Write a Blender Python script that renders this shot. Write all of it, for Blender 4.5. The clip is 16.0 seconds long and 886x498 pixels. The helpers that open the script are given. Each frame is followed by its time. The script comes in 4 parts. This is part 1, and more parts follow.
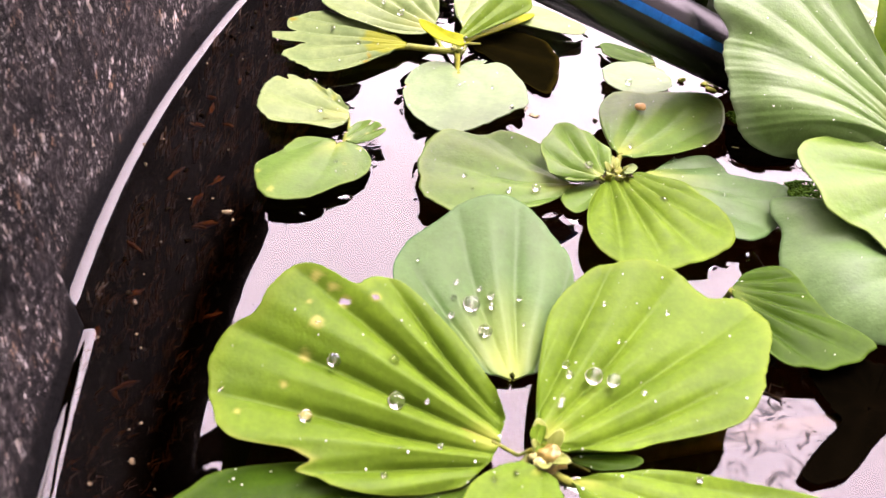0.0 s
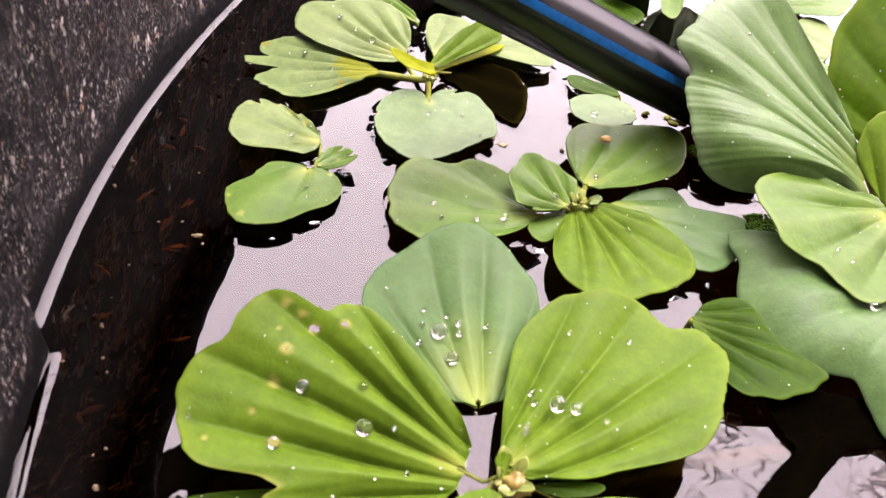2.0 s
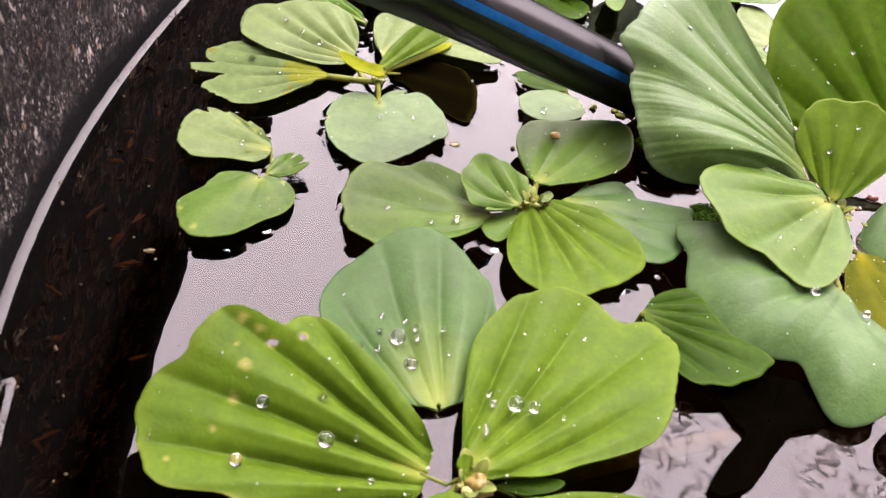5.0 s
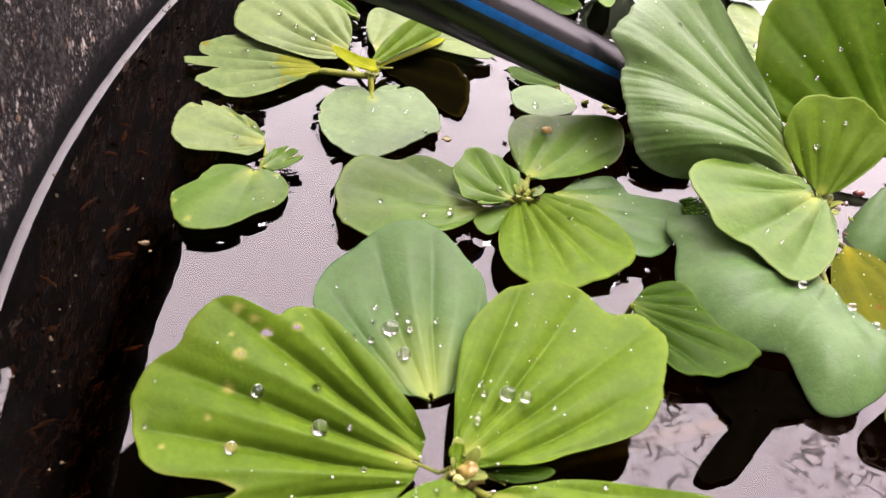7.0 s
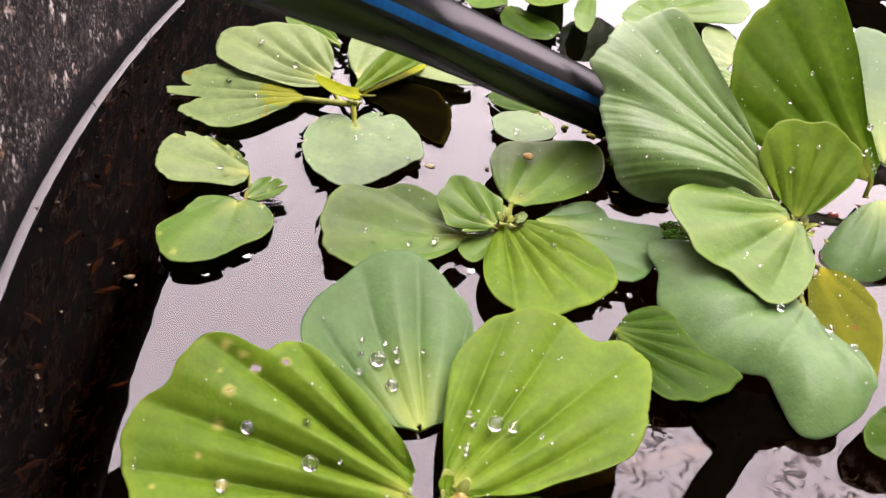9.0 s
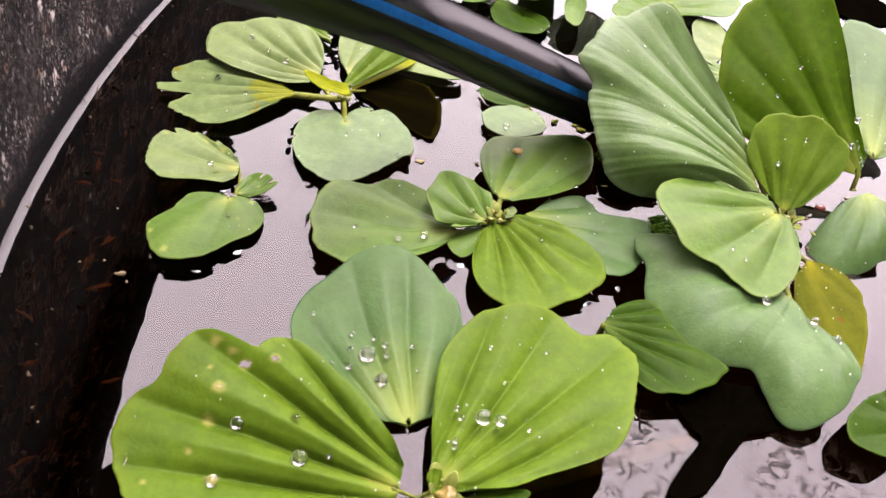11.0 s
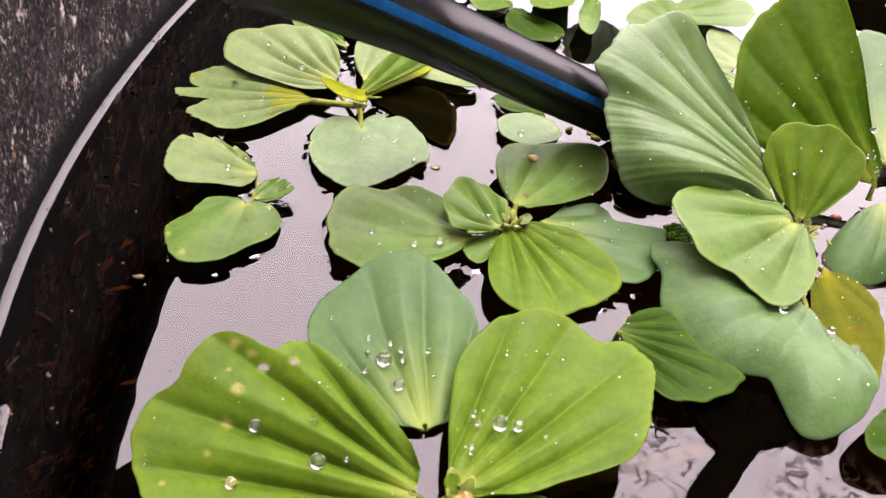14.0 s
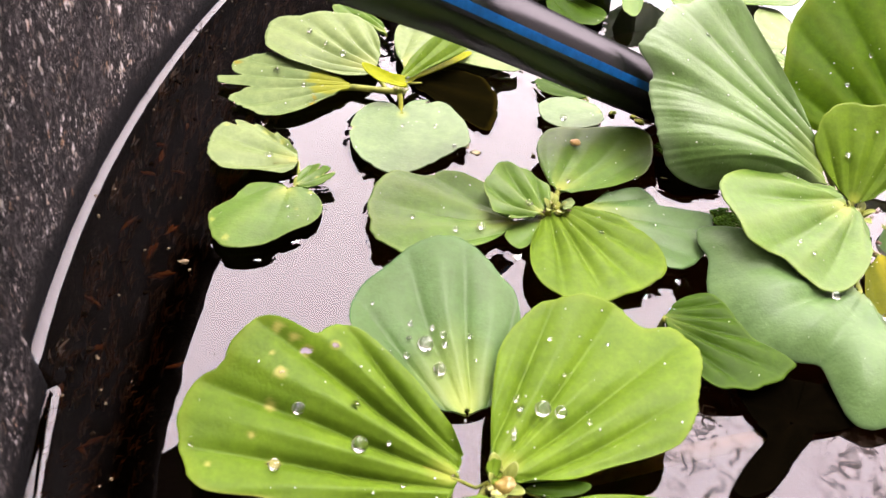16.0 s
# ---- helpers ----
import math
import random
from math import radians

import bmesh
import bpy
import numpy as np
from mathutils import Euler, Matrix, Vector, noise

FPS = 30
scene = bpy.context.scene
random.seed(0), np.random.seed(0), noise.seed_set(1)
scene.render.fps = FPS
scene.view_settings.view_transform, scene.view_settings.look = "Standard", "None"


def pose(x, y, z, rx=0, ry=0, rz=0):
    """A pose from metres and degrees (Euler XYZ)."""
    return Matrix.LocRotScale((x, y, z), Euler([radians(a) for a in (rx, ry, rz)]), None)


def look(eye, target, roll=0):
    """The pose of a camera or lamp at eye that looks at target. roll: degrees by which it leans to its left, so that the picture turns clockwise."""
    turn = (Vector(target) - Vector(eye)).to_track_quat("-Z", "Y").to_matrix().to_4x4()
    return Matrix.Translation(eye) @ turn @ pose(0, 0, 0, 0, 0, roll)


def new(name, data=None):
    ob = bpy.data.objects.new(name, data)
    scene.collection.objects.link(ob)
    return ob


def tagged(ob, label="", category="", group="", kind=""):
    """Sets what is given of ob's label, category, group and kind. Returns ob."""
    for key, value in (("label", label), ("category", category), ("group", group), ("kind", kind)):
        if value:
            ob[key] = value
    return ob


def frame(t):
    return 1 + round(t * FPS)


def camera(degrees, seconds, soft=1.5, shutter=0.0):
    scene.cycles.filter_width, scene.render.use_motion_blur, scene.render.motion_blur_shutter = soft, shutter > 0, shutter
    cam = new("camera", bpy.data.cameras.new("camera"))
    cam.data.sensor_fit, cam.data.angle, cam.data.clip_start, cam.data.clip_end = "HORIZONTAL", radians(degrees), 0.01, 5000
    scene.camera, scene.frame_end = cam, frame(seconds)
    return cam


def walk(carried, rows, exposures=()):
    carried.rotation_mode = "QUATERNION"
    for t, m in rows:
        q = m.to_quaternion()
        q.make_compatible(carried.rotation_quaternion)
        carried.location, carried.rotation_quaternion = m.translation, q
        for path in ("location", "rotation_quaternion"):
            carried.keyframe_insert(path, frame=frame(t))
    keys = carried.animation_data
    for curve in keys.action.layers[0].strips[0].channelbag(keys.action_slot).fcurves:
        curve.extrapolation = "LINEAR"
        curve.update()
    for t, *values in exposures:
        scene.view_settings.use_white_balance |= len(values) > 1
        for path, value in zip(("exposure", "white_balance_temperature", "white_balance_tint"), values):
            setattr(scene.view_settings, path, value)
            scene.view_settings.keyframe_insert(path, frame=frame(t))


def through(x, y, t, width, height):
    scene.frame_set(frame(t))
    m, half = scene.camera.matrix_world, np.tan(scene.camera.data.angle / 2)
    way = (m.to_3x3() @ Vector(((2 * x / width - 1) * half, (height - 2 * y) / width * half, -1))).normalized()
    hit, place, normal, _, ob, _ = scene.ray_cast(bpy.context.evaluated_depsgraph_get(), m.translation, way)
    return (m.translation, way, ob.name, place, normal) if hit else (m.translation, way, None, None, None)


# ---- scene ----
cam = camera(61.0, 16.0)
PATH = [
    (0, (0.046, -0.0002, 0.2042), (-0.0059, 1.4524, -1.1696), 6.78),
    (0.5, (0.0458, -0.0021, 0.2064), (0.0125, 1.4699, -1.1471), 7.9),
    (1, (0.0457, -0.0023, 0.206), (0.0202, 1.4663, -1.1514), 8.01),
    (1.5, (0.0453, -0.0022, 0.2071), (0.0405, 1.476, -1.1402), 8.74),
    (2, (0.0445, -0.0016, 0.2094), (0.0741, 1.4953, -1.1167), 9.84),
    (2.5, (0.0455, -0.0019, 0.2087), (0.0424, 1.4825, -1.1316), 8.13),
    (3, (0.0453, -0.0025, 0.2104), (0.0602, 1.4852, -1.1262), 8.78),
    (3.5, (0.046, -0.0034, 0.2113), (0.0967, 1.4842, -1.1246), 9.53),
    (4, (0.0451, -0.0008, 0.2143), (0.1294, 1.472, -1.1362), 9.72),
    (4.5, (0.0453, 0.0007, 0.2157), (0.1708, 1.4818, -1.1225), 10.3),
    (6.8, (0.0477, -0.0028, 0.219), (0.1969, 1.479, -1.116), 10.09),
    (7, (0.0456, -0.003, 0.2177), (0.2045, 1.4722, -1.1234), 10.86),
    (7.5, (0.0448, -0.0038, 0.2184), (0.2129, 1.4787, -1.1134), 11.09),
    (8, (0.0456, -0.003, 0.219), (0.2189, 1.4701, -1.1225), 11.05),
    (8.5, (0.0443, -0.0045, 0.2216), (0.2224, 1.4936, -1.0913), 11.04),
    (9, (0.0426, -0.0011, 0.2243), (0.249, 1.4985, -1.0829), 11.17),
    (9.2, (0.0433, -0.0001, 0.2247), (0.2473, 1.4883, -1.0955), 10.59),
    (11.5, (0.045, -0.0026, 0.2276), (0.2662, 1.4821, -1.094), 11.39),
    (12, (0.0431, -0.003, 0.2276), (0.2527, 1.4821, -1.0955), 11.19),
    (12.5, (0.0426, -0.0029, 0.2271), (0.2407, 1.4913, -1.0875), 11.01),
    (13, (0.0419, -0.0028, 0.2259), (0.2366, 1.4929, -1.0875), 10.92),
    (13.5, (0.042, -0.0027, 0.2264), (0.2302, 1.4941, -1.0867), 10.74),
    (14, (0.0415, -0.0032, 0.2265), (0.2383, 1.4969, -1.0816), 11.12),
    (14.5, (0.0414, -0.0034, 0.2261), (0.2282, 1.4949, -1.0854), 10.83),
    (15, (0.0411, -0.0039, 0.2239), (0.1712, 1.4897, -1.0998), 9.22),
    (15.5, (0.041, -0.0035, 0.224), (0.1511, 1.4814, -1.1112), 8.91),
    (16, (0.041, -0.0029, 0.2234), (0.1376, 1.4774, -1.118), 8.55),
]
SKY, SUN, SUN_TURN, WATER_IOR = 21.5, 9.0, 35.0, 1.5
PIPE_LINE = [(0.262, 0.408, -0.03), (0.2013, 0.3772, 0.0052), (0.1421, 0.3459, 0.0382), (0.0638, 0.3041, 0.0817), (0.0316, 0.2624, 0.1104), (0.0046, 0.2214, 0.1362), (-0.03, 0.174, 0.163), (-0.08, 0.14, 0.186), (-0.14, 0.1, 0.19), (-0.23, 0.05, 0.165), (-0.3, 0.02, 0.09)]
STRIPE_TURN = radians(260)
WEED_A, WEED_B = (198, 286), (176, 343)
EXPOSURES = [(0.0, 0.12, 6500, 22.0), (0.5, 0.03, 6500, 19.5), (1.0, -0.08, 6500, 17.0), (2.0, -0.28, 6500, 13.0), (3.0, -0.26, 6500, 11.5), (4.0, -0.32, 6500, 10.0), (4.5, -0.5, 6500, 10.0), (7.0, -0.5, 6500, 10.0), (9.0, -0.52, 6500, 10.0), (12.5, -0.52, 6500, 10.0), (14.5, -0.5, 6500, 10.0), (15.2, -0.46, 6500, 10.0), (15.5, -0.42, 6500, 10.0), (16.0, -0.14, 6500, 10.0)]
from mathutils.kdtree import KDTree

cam.data.dof.use_dof, cam.data.dof.focus_distance, cam.data.dof.aperture_fstop = True, 0.40, 22.0

walk(cam, [(t, look(eye, target, roll)) for t, eye, target, roll in PATH], exposures=EXPOSURES)

# ---- sky and sun ----
world = bpy.data.worlds.new("overcast_sky")
scene.world = world
world.use_nodes = True
wn, wl = world.node_tree.nodes, world.node_tree.links
wn.clear()
sky = wn.new("ShaderNodeTexSky")
sky.sky_type, sky.sun_disc = "NISHITA", False
sky.sun_elevation, sky.sun_rotation = radians(76), radians(SUN_TURN)
sky_back = wn.new("ShaderNodeBackground")
sky_back.inputs["Strength"].default_value = 0.06
wl.new(sky.outputs[0], sky_back.inputs[0])
cloud = wn.new("ShaderNodeTexNoise")
cloud.inputs["Scale"].default_value, cloud.inputs["Detail"].default_value = 1.6, 3
cloud_ramp = wn.new("ShaderNodeValToRGB")
cloud_ramp.color_ramp.elements[0].position, cloud_ramp.color_ramp.elements[0].color = 0.3, (0.90, 0.71, 0.79, 1)
cloud_ramp.color_ramp.elements[1].position, cloud_ramp.color_ramp.elements[1].color = 0.72, (1.0, 0.845, 0.895, 1)
cloud_back = wn.new("ShaderNodeBackground")
cloud_back.inputs["Strength"].default_value = SKY
where = wn.new("ShaderNodeTexCoord")
wl.new(where.outputs["Generated"], cloud.inputs["Vector"])
wl.new(cloud.outputs[0], cloud_ramp.inputs[0])
# an overcast sky is about three times as bright overhead as at the horizon
aloft = wn.new("ShaderNodeSeparateXYZ")
wl.new(where.outputs["Generated"], aloft.inputs[0])
dome = wn.new("ShaderNodeMapRange")
dome.inputs[3].default_value, dome.inputs[4].default_value = 0.38, 1.18
wl.new(aloft.outputs[2], dome.inputs[0])
shaded = wn.new("ShaderNodeVectorMath")
shaded.operation = "SCALE"
wl.new(cloud_ramp.outputs[0], shaded.inputs[0])
wl.new(dome.outputs[0], shaded.inputs["Scale"])
wl.new(shaded.outputs[0], cloud_back.inputs[0])
sky_sum = wn.new("ShaderNodeAddShader")
world_out = wn.new("ShaderNodeOutputWorld")
wl.new(sky_back.outputs[0], sky_sum.inputs[0])
wl.new(cloud_back.outputs[0], sky_sum.inputs[1])
wl.new(sky_sum.outputs[0], world_out.inputs[0])
sun = new("sun", bpy.data.lights.new("sun", "SUN"))
sun.data.energy, sun.data.angle, sun.data.color = SUN, radians(26), (1.0, 0.95, 0.88)
sun.matrix_world = look(Vector((math.sin(radians(SUN_TURN)), math.cos(radians(SUN_TURN)), 4.0)), (0, 0, 0))


# ---- materials ----
def material(name):
    m = bpy.data.materials.new(name)
    m.use_nodes = True
    n = m.node_tree.nodes
    n.clear()
    out = n.new("ShaderNodeOutputMaterial")
    return m, n, m.node_tree.links, out


def ramp(n, stops):
    r = n.new("ShaderNodeValToRGB")
    while len(r.color_ramp.elements) < len(stops):
        r.color_ramp.elements.new(0.5)
    for e, (p, c) in zip(r.color_ramp.elements, stops):
        e.position, e.color = p, (*c, 1)
    return r


def mixed(n, l, fac, a, b, mode="MIX"):
    m = n.new("ShaderNodeMix")
    m.data_type, m.blend_type = "RGBA", mode
    for socket, value in ((m.inputs[0], fac), (m.inputs[6], a), (m.inputs[7], b)):
        if isinstance(value, (int, float)):
            socket.default_value = value
        elif isinstance(value, tuple):
            socket.default_value = (*value, 1)
        else:
            l.new(value, socket)
    return m.outputs[2]


def attribute(n, name):
    a = n.new("ShaderNodeAttribute")
    a.attribute_name = name
    return a.outputs["Fac"]


def noise_tex(n, l, scale, detail=3, rough=0.55):
    t = n.new("ShaderNodeTexNoise")
    t.inputs["Scale"].default_value, t.inputs["Detail"].default_value, t.inputs["Roughness"].default_value = scale, detail, rough
    c = n.new("ShaderNodeTexCoord")
    l.new(c.outputs["Object"], t.inputs["Vector"])
    return t.outputs[0]


def bump(n, l, height, strength, distance):
    b = n.new("ShaderNodeBump")
    b.inputs["Strength"].default_value, b.inputs["Distance"].default_value = strength, distance
    l.new(height, b.inputs["Height"])
    return b.outputs[0]


def leaf_material(name, blade, vein, base, spot=(0.155, 0.18, 0.04), through=0.3, sheen=0.42, gloss=0.18, velvet=0.04, veins=0.15, foot_ends=(0.14, 0.34), foot_mid=0.28):
    """A water-lettuce blade: velvety, with a paler vein colour on the rib crests, fanning out from a yellowish base."""
    m, n, l, out = material(name)
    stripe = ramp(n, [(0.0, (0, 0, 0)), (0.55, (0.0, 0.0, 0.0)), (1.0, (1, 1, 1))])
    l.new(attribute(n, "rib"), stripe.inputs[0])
    mottle = ramp(n, [(0.3, (0.74, 0.80, 0.72)), (0.7, (1.18, 1.12, 1.1))])
    l.new(noise_tex(n, l, 55, 4), mottle.inputs[0])
    blotch = ramp(n, [(0.36, (0.82, 0.86, 0.80)), (0.64, (1.12, 1.10, 1.10))])
    l.new(noise_tex(n, l, 190, 4, 0.65), blotch.inputs[0])
    grain = ramp(n, [(0.35, (0.90, 0.91, 0.88)), (0.65, (1.06, 1.05, 1.06))])
    l.new(noise_tex(n, l, 700, 2), grain.inputs[0])
    col = mixed(n, l, 1.0, blade, mottle.outputs[0], "MULTIPLY")
    col = mixed(n, l, 1.0, col, blotch.outputs[0], "MULTIPLY")
    col = mixed(n, l, 1.0, col, grain.outputs[0], "MULTIPLY")
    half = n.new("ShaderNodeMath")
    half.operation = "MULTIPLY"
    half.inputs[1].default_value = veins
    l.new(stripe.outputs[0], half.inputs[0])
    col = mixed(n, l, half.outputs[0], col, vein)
    foot = ramp(n, [(0.0, (0.85, 0.85, 0.85)), (foot_ends[0], (foot_mid, foot_mid, foot_mid)), (foot_ends[1], (0.10, 0.10, 0.10))])
    l.new(attribute(n, "rho"), foot.inputs[0])
    col = mixed(n, l, foot.outputs[0], col, base)
    rim = ramp(n, [(0.94, (0, 0, 0)), (1.0, (0.45, 0.45, 0.45))])
    l.new(attribute(n, "rho"), rim.inputs[0])
    col = mixed(n, l, rim.outputs[0], col, vein)
    col = mixed(n, l, attribute(n, "wear"), col, spot)
    p = n.new("ShaderNodeBsdfPrincipled")
    p.inputs["Roughness"].default_value = sheen
    p.inputs["Specular IOR Level"].default_value = gloss
    p.inputs["Sheen Weight"].default_value = velvet
    p.inputs["Sheen Roughness"].default_value = 0.5
    l.new(col, p.inputs["Base Color"])
    quilt = n.new("ShaderNodeBump")
    quilt.inputs["Strength"].default_value, quilt.inputs["Distance"].default_value = 0.30, 0.0011
    l.new(noise_tex(n, l, 170, 3), quilt.inputs["Height"])
    l.new(bump(n, l, noise_tex(n, l, 900, 3), 0.25, 0.0006), quilt.inputs["Normal"])
    l.new(quilt.outputs[0], p.inputs["Normal"])
    tr = n.new("ShaderNodeBsdfTranslucent")
    tint = mixed(n, l, 1.0, col, (1.5, 1.45, 0.5), "MULTIPLY")
    l.new(tint, tr.inputs[0])
    mix = n.new("ShaderNodeMixShader")
    mix.inputs[0].default_value = through
    l.new(p.outputs[0], mix.inputs[1])
    l.new(tr.outputs[0], mix.inputs[2])
    l.new(mix.outputs[0], out.inputs[0])
    return m


FRESH = leaf_material("leaf_fresh", (0.0505, 0.103, 0.005), (0.106, 0.151, 0.0151), (0.187, 0.209, 0.033), (0.20, 0.20, 0.05), through=0.35, gloss=0.07, velvet=0.0, veins=0.03, foot_mid=0.14)
BLUE = leaf_material("leaf_glaucous", (0.0243, 0.0627, 0.0179), (0.0448, 0.0896, 0.0288), (0.141, 0.179, 0.0256), through=0.2, sheen=0.45, gloss=0.14, velvet=0.021, foot_ends=(0.22, 0.55), foot_mid=0.4)
MID = leaf_material("leaf_green", (0.034, 0.085, 0.008), (0.106, 0.151, 0.0302), (0.198, 0.22, 0.044), through=0.25, velvet=0.02, gloss=0.16)
PALE = leaf_material("leaf_pale", (0.071, 0.114, 0.040), (0.141, 0.186, 0.0755), (0.243, 0.237, 0.0495), through=0.25, sheen=0.5, velvet=0.03, gloss=0.16)
DEEP = leaf_material("leaf_deep", (0.0448, 0.106, 0.00128), (0.141, 0.202, 0.0168), (0.165, 0.195, 0.0295), through=0.62, gloss=0.07, velvet=0.0)
# dark green leaves; j's shade from the blades above is in this colour
DARK = leaf_material("leaf_dark_green_shaded", (0.012, 0.031, 0.0012), (0.0428, 0.0749, 0.0107), (0.05, 0.075, 0.010), through=0.14, gloss=0.03, velvet=0, veins=0.06)
YELLOW = leaf_material("leaf_yellowing", (0.040, 0.053, 0.0006), (0.109, 0.102, 0.00384), (0.192, 0.173, 0.0064), (0.0896, 0.0384, 0.0096), through=0.35, sheen=0.6, gloss=0.035, velvet=0)
LIME = leaf_material("leaf_lime", (0.185, 0.218, 0.00326), (0.225, 0.247, 0.0113), (0.224, 0.224, 0.0059), through=0.5, gloss=0.042, velvet=0, veins=0.05)
# h5 only: an offset for how it is lit is put into the colour
H5_GREEN = leaf_material("leaf_h5_green", (0.042, 0.0832, 0.025), (0.0448, 0.0832, 0.032), (0.0768, 0.115, 0.032), through=0.15, sheen=0.45, gloss=0.14, velvet=0.021, veins=0.08, foot_mid=0.1)
WAXY = leaf_material("leaf_waxy", (0.033, 0.079, 0.016), (0.139, 0.193, 0.107), (0.172, 0.206, 0.0458), through=0.22, sheen=0.40, gloss=0.2, velvet=0.038, veins=0.13)
TORN = leaf_material("leaf_torn", (0.090, 0.132, 0.056), (0.144, 0.19, 0.0768), (0.12, 0.132, 0.001), (0.12, 0.10, 0.008), through=0.3, sheen=0.5, gloss=0.06, velvet=0.014, foot_ends=(0.34, 0.38), foot_mid=0.85)
YOUNG = leaf_material("leaf_young", (0.154, 0.192, 0.0384), (0.256, 0.282, 0.102), (0.256, 0.256, 0.064), through=0.4, gloss=0.21, velvet=0.056)
SAGE = leaf_material("leaf_sage", (0.0576, 0.102, 0.0384), (0.1, 0.146, 0.0653), (0.143, 0.176, 0.044), through=0.25, sheen=0.45, gloss=0.21, velvet=0.035, veins=0.1, foot_mid=0.1)
# near-black colour for sheets that stand in for dark reflections
MIRROR_DARK = leaf_material("dark_reflection_black", (0.0005, 0.0004, 0.0002), (0.0012, 0.0009, 0.0004), (0.0010, 0.0007, 0.0003), (0.0015, 0.001, 0.0004), through=0.02, sheen=0.8, gloss=0, velvet=0, veins=0.2)
# drowned leaf, near black because a dark reflection is painted into it
SUNK_REFLECTION = leaf_material("leaf_drowned_in_reflection", (0.00096, 0.000832, 0.000256), (0.012, 0.009, 0.001), (0.004, 0.0035, 0.0008), through=0.02, sheen=0.8, gloss=0, velvet=0, veins=0.06)


def plain(name, low, high, rough, scale=200, relief=0.3, depth=0.0005, spec=0.5, metal=0.0):
    m, n, l, out = material(name)
    p = n.new("ShaderNodeBsdfPrincipled")
    t = noise_tex(n, l, scale, 5, 0.65)
    r = ramp(n, [(0.3, low), (0.7, high)])
    l.new(t, r.inputs[0])
    l.new(r.outputs[0], p.inputs["Base Color"])
    p.inputs["Roughness"].default_value, p.inputs["Specular IOR Level"].default_value = rough, spec
    p.inputs["Metallic"].default_value = metal
    l.new(bump(n, l, t, relief, depth), p.inputs["Normal"])
    l.new(p.outputs[0], out.inputs[0])
    return m


def glossy_plastic(name, colour, share, rough):
    m, n, l, out = material(name)
    body, gloss, mix = n.new("ShaderNodeBsdfDiffuse"), n.new("ShaderNodeBsdfGlossy"), n.new("ShaderNodeMixShader")
    scuff = ramp(n, [(0.35, tuple(0.7 * c for c in colour)), (0.7, tuple(1.5 * c for c in colour))])
    l.new(noise_tex(n, l, 160, 5, 0.7), scuff.inputs[0])
    l.new(scuff.outputs[0], body.inputs[0])
    gloss.inputs["Roughness"].default_value, mix.inputs[0].default_value = rough, share
    grain = bump(n, l, noise_tex(n, l, 500, 4), 0.15, 0.0003)
    l.new(grain, gloss.inputs["Normal"])
    l.new(body.outputs[0], mix.inputs[1])
    l.new(gloss.outputs[0], mix.inputs[2])
    l.new(mix.outputs[0], out.inputs[0])
    return m


STEM = plain("stem_yellow_green", (0.055, 0.068, 0.007), (0.14, 0.15, 0.018), 0.6, spec=0.2)
BUD = plain("bud_yellow_green", (0.128, 0.147, 0.0256), (0.307, 0.294, 0.115), 0.5, 500)
AMBER = plain("bud_amber", (0.04, 0.026, 0.003), (0.20, 0.15, 0.03), 0.45, 260)
STALK = plain("stalk_lime_yellow", (0.05, 0.058, 0.004), (0.14, 0.15, 0.012), 0.8, 200, spec=0.1)
ROOT = plain("root_brown", (0.032, 0.0192, 0.00768), (0.102, 0.064, 0.0224), 0.7)
ROOT_DARK = plain("root_black", (0.002, 0.0014, 0.0008), (0.010, 0.006, 0.0025), 0.9, spec=0.03)
CRUMB = plain("debris_tan", (0.04, 0.024, 0.010), (0.16, 0.11, 0.05), 0.7, 900)
RUST = plain("debris_rusty", (0.032, 0.0109, 0.0032), (0.0832, 0.0333, 0.00896), 0.7, 900)
ALGAE = plain("algae_rusty", (0.014, 0.0055, 0.0014), (0.055, 0.024, 0.0055), 0.7, 300)
SCRAP = plain("leaf_rotten_olive", (0.064, 0.0448, 0.00384), (0.154, 0.109, 0.0128), 0.5, 700)
FRESH_BIT = plain("duckweed_green", (0.141, 0.23, 0.0192), (0.218, 0.294, 0.0384), 0.5, 400)
WEED = plain("waterweed_dark", (0.03, 0.085, 0.006), (0.09, 0.18, 0.016), 0.9, 500, spec=0.05)
SEED = plain("seed_red_brown", (0.0448, 0.00768, 0.00512), (0.128, 0.0224, 0.0128), 0.25, 500)
SHELL = plain("shell_ochre", (0.269, 0.16, 0.0384), (0.384, 0.269, 0.102), 0.35, 600)
PIPE = glossy_plastic("pipe_black_plastic", (0.0025, 0.0025, 0.003), 0.062, 0.24)
STRIPE = glossy_plastic("pipe_blue_stripe", (0.002, 0.042, 0.13), 0.02, 0.3)
BOARD = plain("board_plain_dark", (0.018, 0.014, 0.011), (0.045, 0.036, 0.028), 0.85, 60, spec=0.1)
SOIL = plain("mud_dark", (0.0012, 0.0008, 0.0006), (0.005, 0.003, 0.0015), 0.9, 60, 0.6, 0.004, 0.0)
GROUND = plain("ground_concrete", (0.20, 0.19, 0.18), (0.32, 0.31, 0.29), 0.85, 25, 0.4, 0.003)


